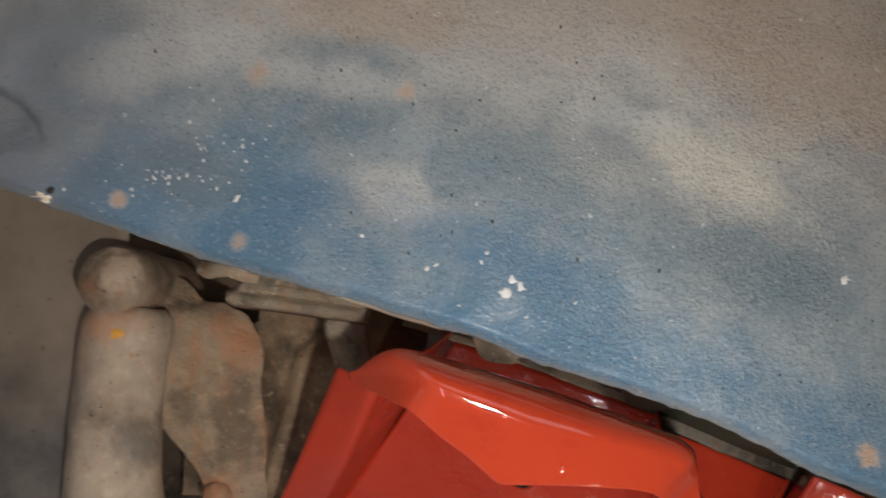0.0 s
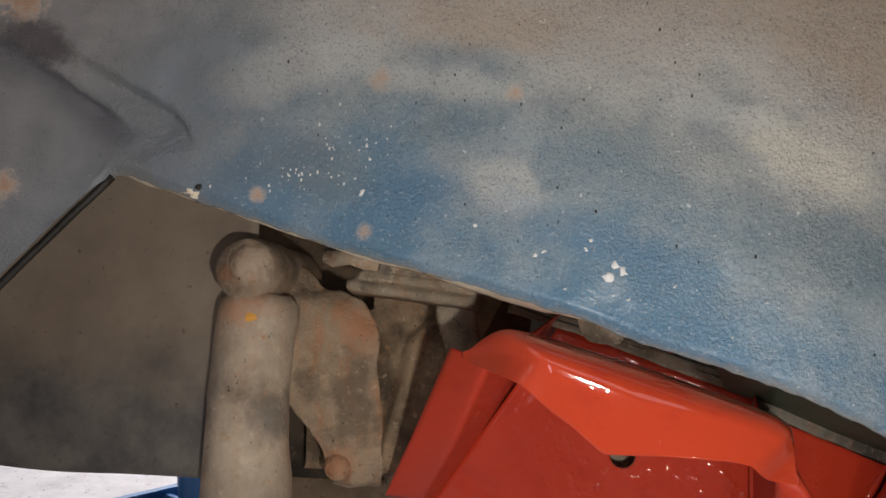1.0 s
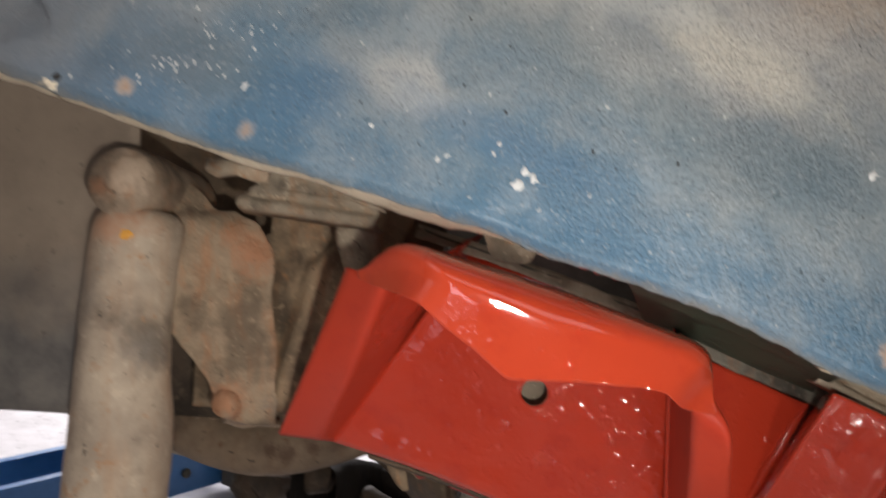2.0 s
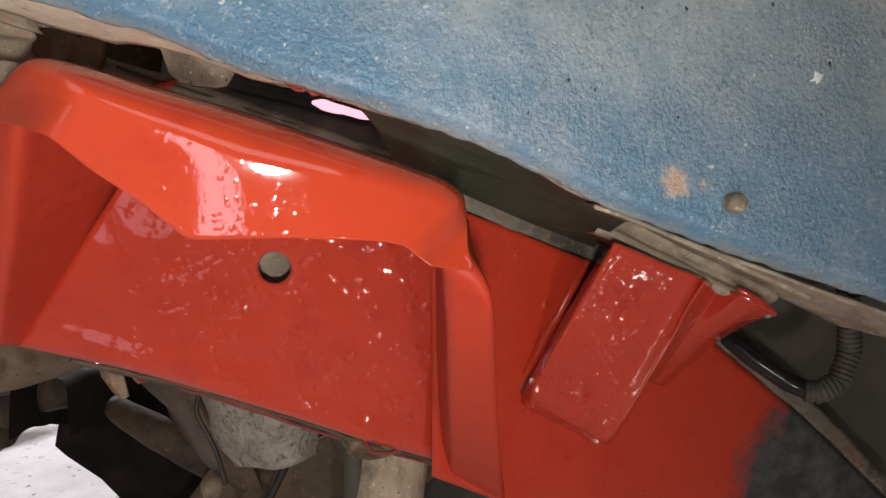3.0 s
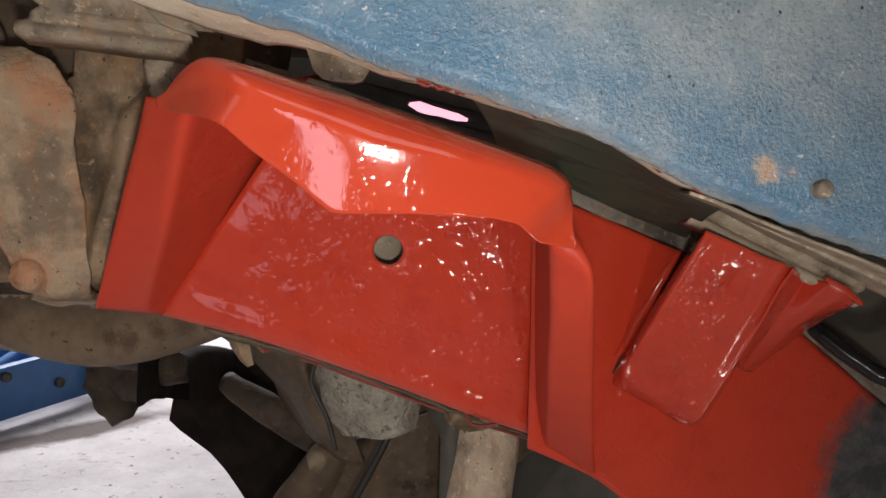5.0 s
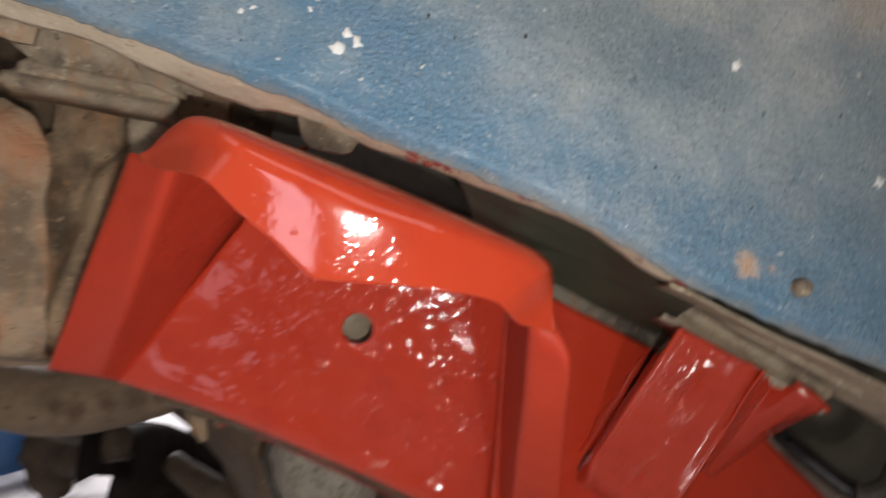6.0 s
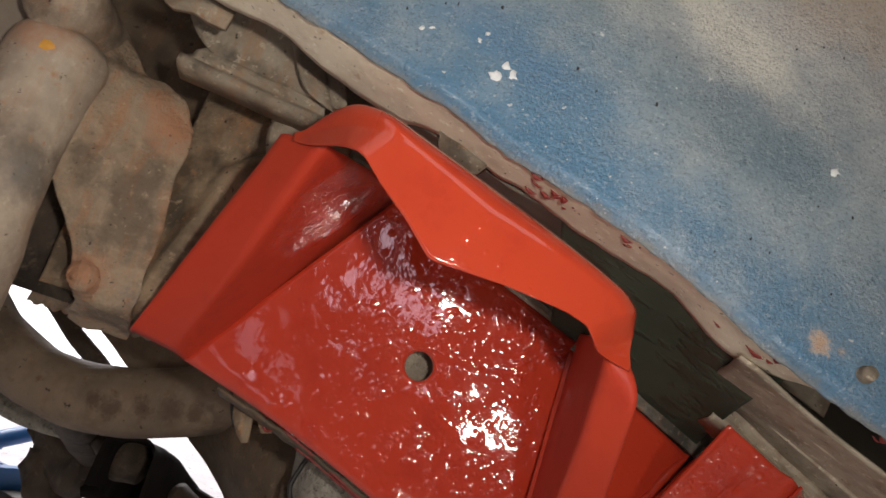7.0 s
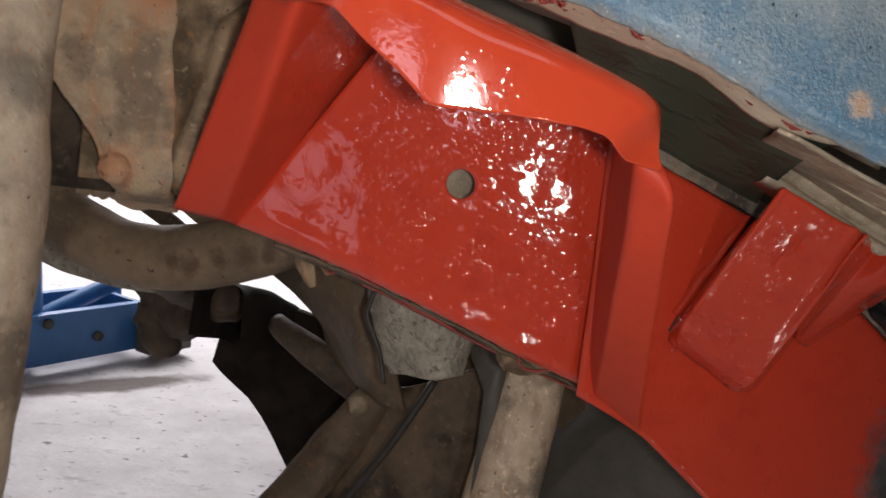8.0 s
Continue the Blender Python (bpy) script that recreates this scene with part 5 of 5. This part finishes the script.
part("hub", tube_bm([(-0.52, 0.15, 1.24), (-0.47, 0.185, 1.22), (-0.425, 0.205, 1.2)], [0.03, 0.045, 0.040], 14, 20, 0.018), DEEPBROWN, drum)
part("lever", tube_bm([(-0.49, 0.19, 1.22), (-0.488, 0.232, 1.22), (-0.466, 0.268, 1.22)], [0.034, 0.03, 0.016], 16, 16, 0.014), DEEPBROWN, drum)
# dark mass added by the hub so that no bright floor shows there
part("hub_mass", tube_bm([(-0.47, 0.155, 1.2), (-0.435, 0.170, 1.2), (-0.405, 0.192, 1.2), (-0.385, 0.210, 1.2)], [0.026, 0.036, 0.034, 0.020], 24, 18, 0.014), DEEPBROWN, drum, "dark mass beside the hub")
part("spindle", tube_bm([(-0.398, 0.112, 0.93), (-0.415, 0.140, 1.06), (-0.428, 0.170, 1.2)], 0.030, 14, 16, 0.003), DEEPBROWN, drum)
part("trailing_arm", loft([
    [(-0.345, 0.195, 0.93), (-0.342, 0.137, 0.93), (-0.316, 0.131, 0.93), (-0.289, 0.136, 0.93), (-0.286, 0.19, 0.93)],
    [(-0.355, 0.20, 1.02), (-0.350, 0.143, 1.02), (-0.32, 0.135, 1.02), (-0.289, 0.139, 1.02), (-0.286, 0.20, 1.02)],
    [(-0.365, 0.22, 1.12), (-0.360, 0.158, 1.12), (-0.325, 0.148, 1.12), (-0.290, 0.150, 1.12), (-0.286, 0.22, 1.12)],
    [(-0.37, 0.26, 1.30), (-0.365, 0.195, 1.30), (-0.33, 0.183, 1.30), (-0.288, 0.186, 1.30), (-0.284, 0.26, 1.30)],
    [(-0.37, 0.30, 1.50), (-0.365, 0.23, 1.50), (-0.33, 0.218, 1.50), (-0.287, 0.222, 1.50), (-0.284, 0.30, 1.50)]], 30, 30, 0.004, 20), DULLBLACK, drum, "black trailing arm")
# another dark lump added to close the bright gap left of the arm
part("gap_lump", tube_bm([(-0.385, 0.150, 1.06), (-0.362, 0.160, 1.06), (-0.335, 0.168, 1.06), (-0.325, 0.172, 1.06)], [0.016, 0.026, 0.026, 0.014], 16, 18, 0.008), DEEPBROWN, drum)
tyre = thing("road_wheel", "dark dusty tyre standing on the concrete floor", "wheel")
part("tyre", tube_bm([(0.36, 0.478, 0.970), (0.36, 0.478, 0.975), (0.36, 0.478, 0.99), (0.36, 0.478, 1.03), (0.36, 0.478, 1.07), (0.36, 0.478, 1.09)], [0.318, 0.328, 0.337, 0.343, 0.345, 0.345, 0.345, 0.343, 0.335, 0.32], 18, 64, 0.002), DARK, tyre)
part("hub_cap", tube_bm([(0.36, 0.478, 0.958), (0.36, 0.478, 0.962), (0.36, 0.478, 0.985)], [0.10, 0.118, 0.12], 5, 32, 0.001), DEEPBROWN, tyre)

# ---- trolley jack on the floor ----
jack = thing("trolley_jack", "blue painted steel trolley jack on the floor", "jack")
JM = Matrix.Translation((-1.43, 2.42, 0)) @ Matrix.Rotation(math.atan2(0.53, 0.30), 4, "Z")


def jbox(name, lo, hi, material=JACKBLUE, bevel=0.004, label=""):
    return part(name, box_bm(lo, hi, lambda c: JM @ c, bevel), material, jack, label, smooth=False)


jbox("side_plate", (-0.35, 0.0, 0.03), (0.58, 0.014, 0.185))
jbox("side_plate", (-0.35, 0.26, 0.03), (0.58, 0.274, 0.185))
jbox("top_rail", (-0.35, -0.012, 0.186), (0.60, 0.022, 0.198), bevel=0.003)
jbox("top_rail", (-0.35, 0.252, 0.186), (0.60, 0.286, 0.198), bevel=0.003)
jbox("cross_plate", (0.05, 0.014, 0.05), (0.07, 0.26, 0.18))
jbox("cross_plate", (0.50, 0.014, 0.10), (0.52, 0.26, 0.18))
jbox("front_box", (0.44, -0.09, 0.03), (0.62, -0.016, 0.13), DARK, label="dark greasy wheel block")
part("ram", tube_bm([JM @ Vector((0.08, 0.075, 0.06)), JM @ Vector((0.06, 0.075, 0.42))], 0.066, 6, 24, world=True), JACKBLUE, jack, "dark blue hydraulic ram")
part("lift_arm", tube_bm([JM @ Vector((0.1, 0.14, 0.12)), JM @ Vector((0.4, 0.14, 0.22)), JM @ Vector((0.66, 0.14, 0.30))], 0.03, 8, 12, world=True), JACKBLUE, jack)
for x, z in ((0.12, 0.165), (0.04, 0.11), (0.3, 0.1)):
    part("bolt", tube_bm([JM @ Vector((x, 0.0, z)), JM @ Vector((x, -0.012, z))], 0.016, 2, 12, world=True), DARK, jack)
for x in (-0.25, 0.52):
    for y in (-0.035, 0.29):
        part("wheel", tube_bm([JM @ Vector((x, y, 0.045)), JM @ Vector((x, y + 0.02, 0.045))], 0.045, 2, 24, world=True), BLACK, jack, "black castor wheel")
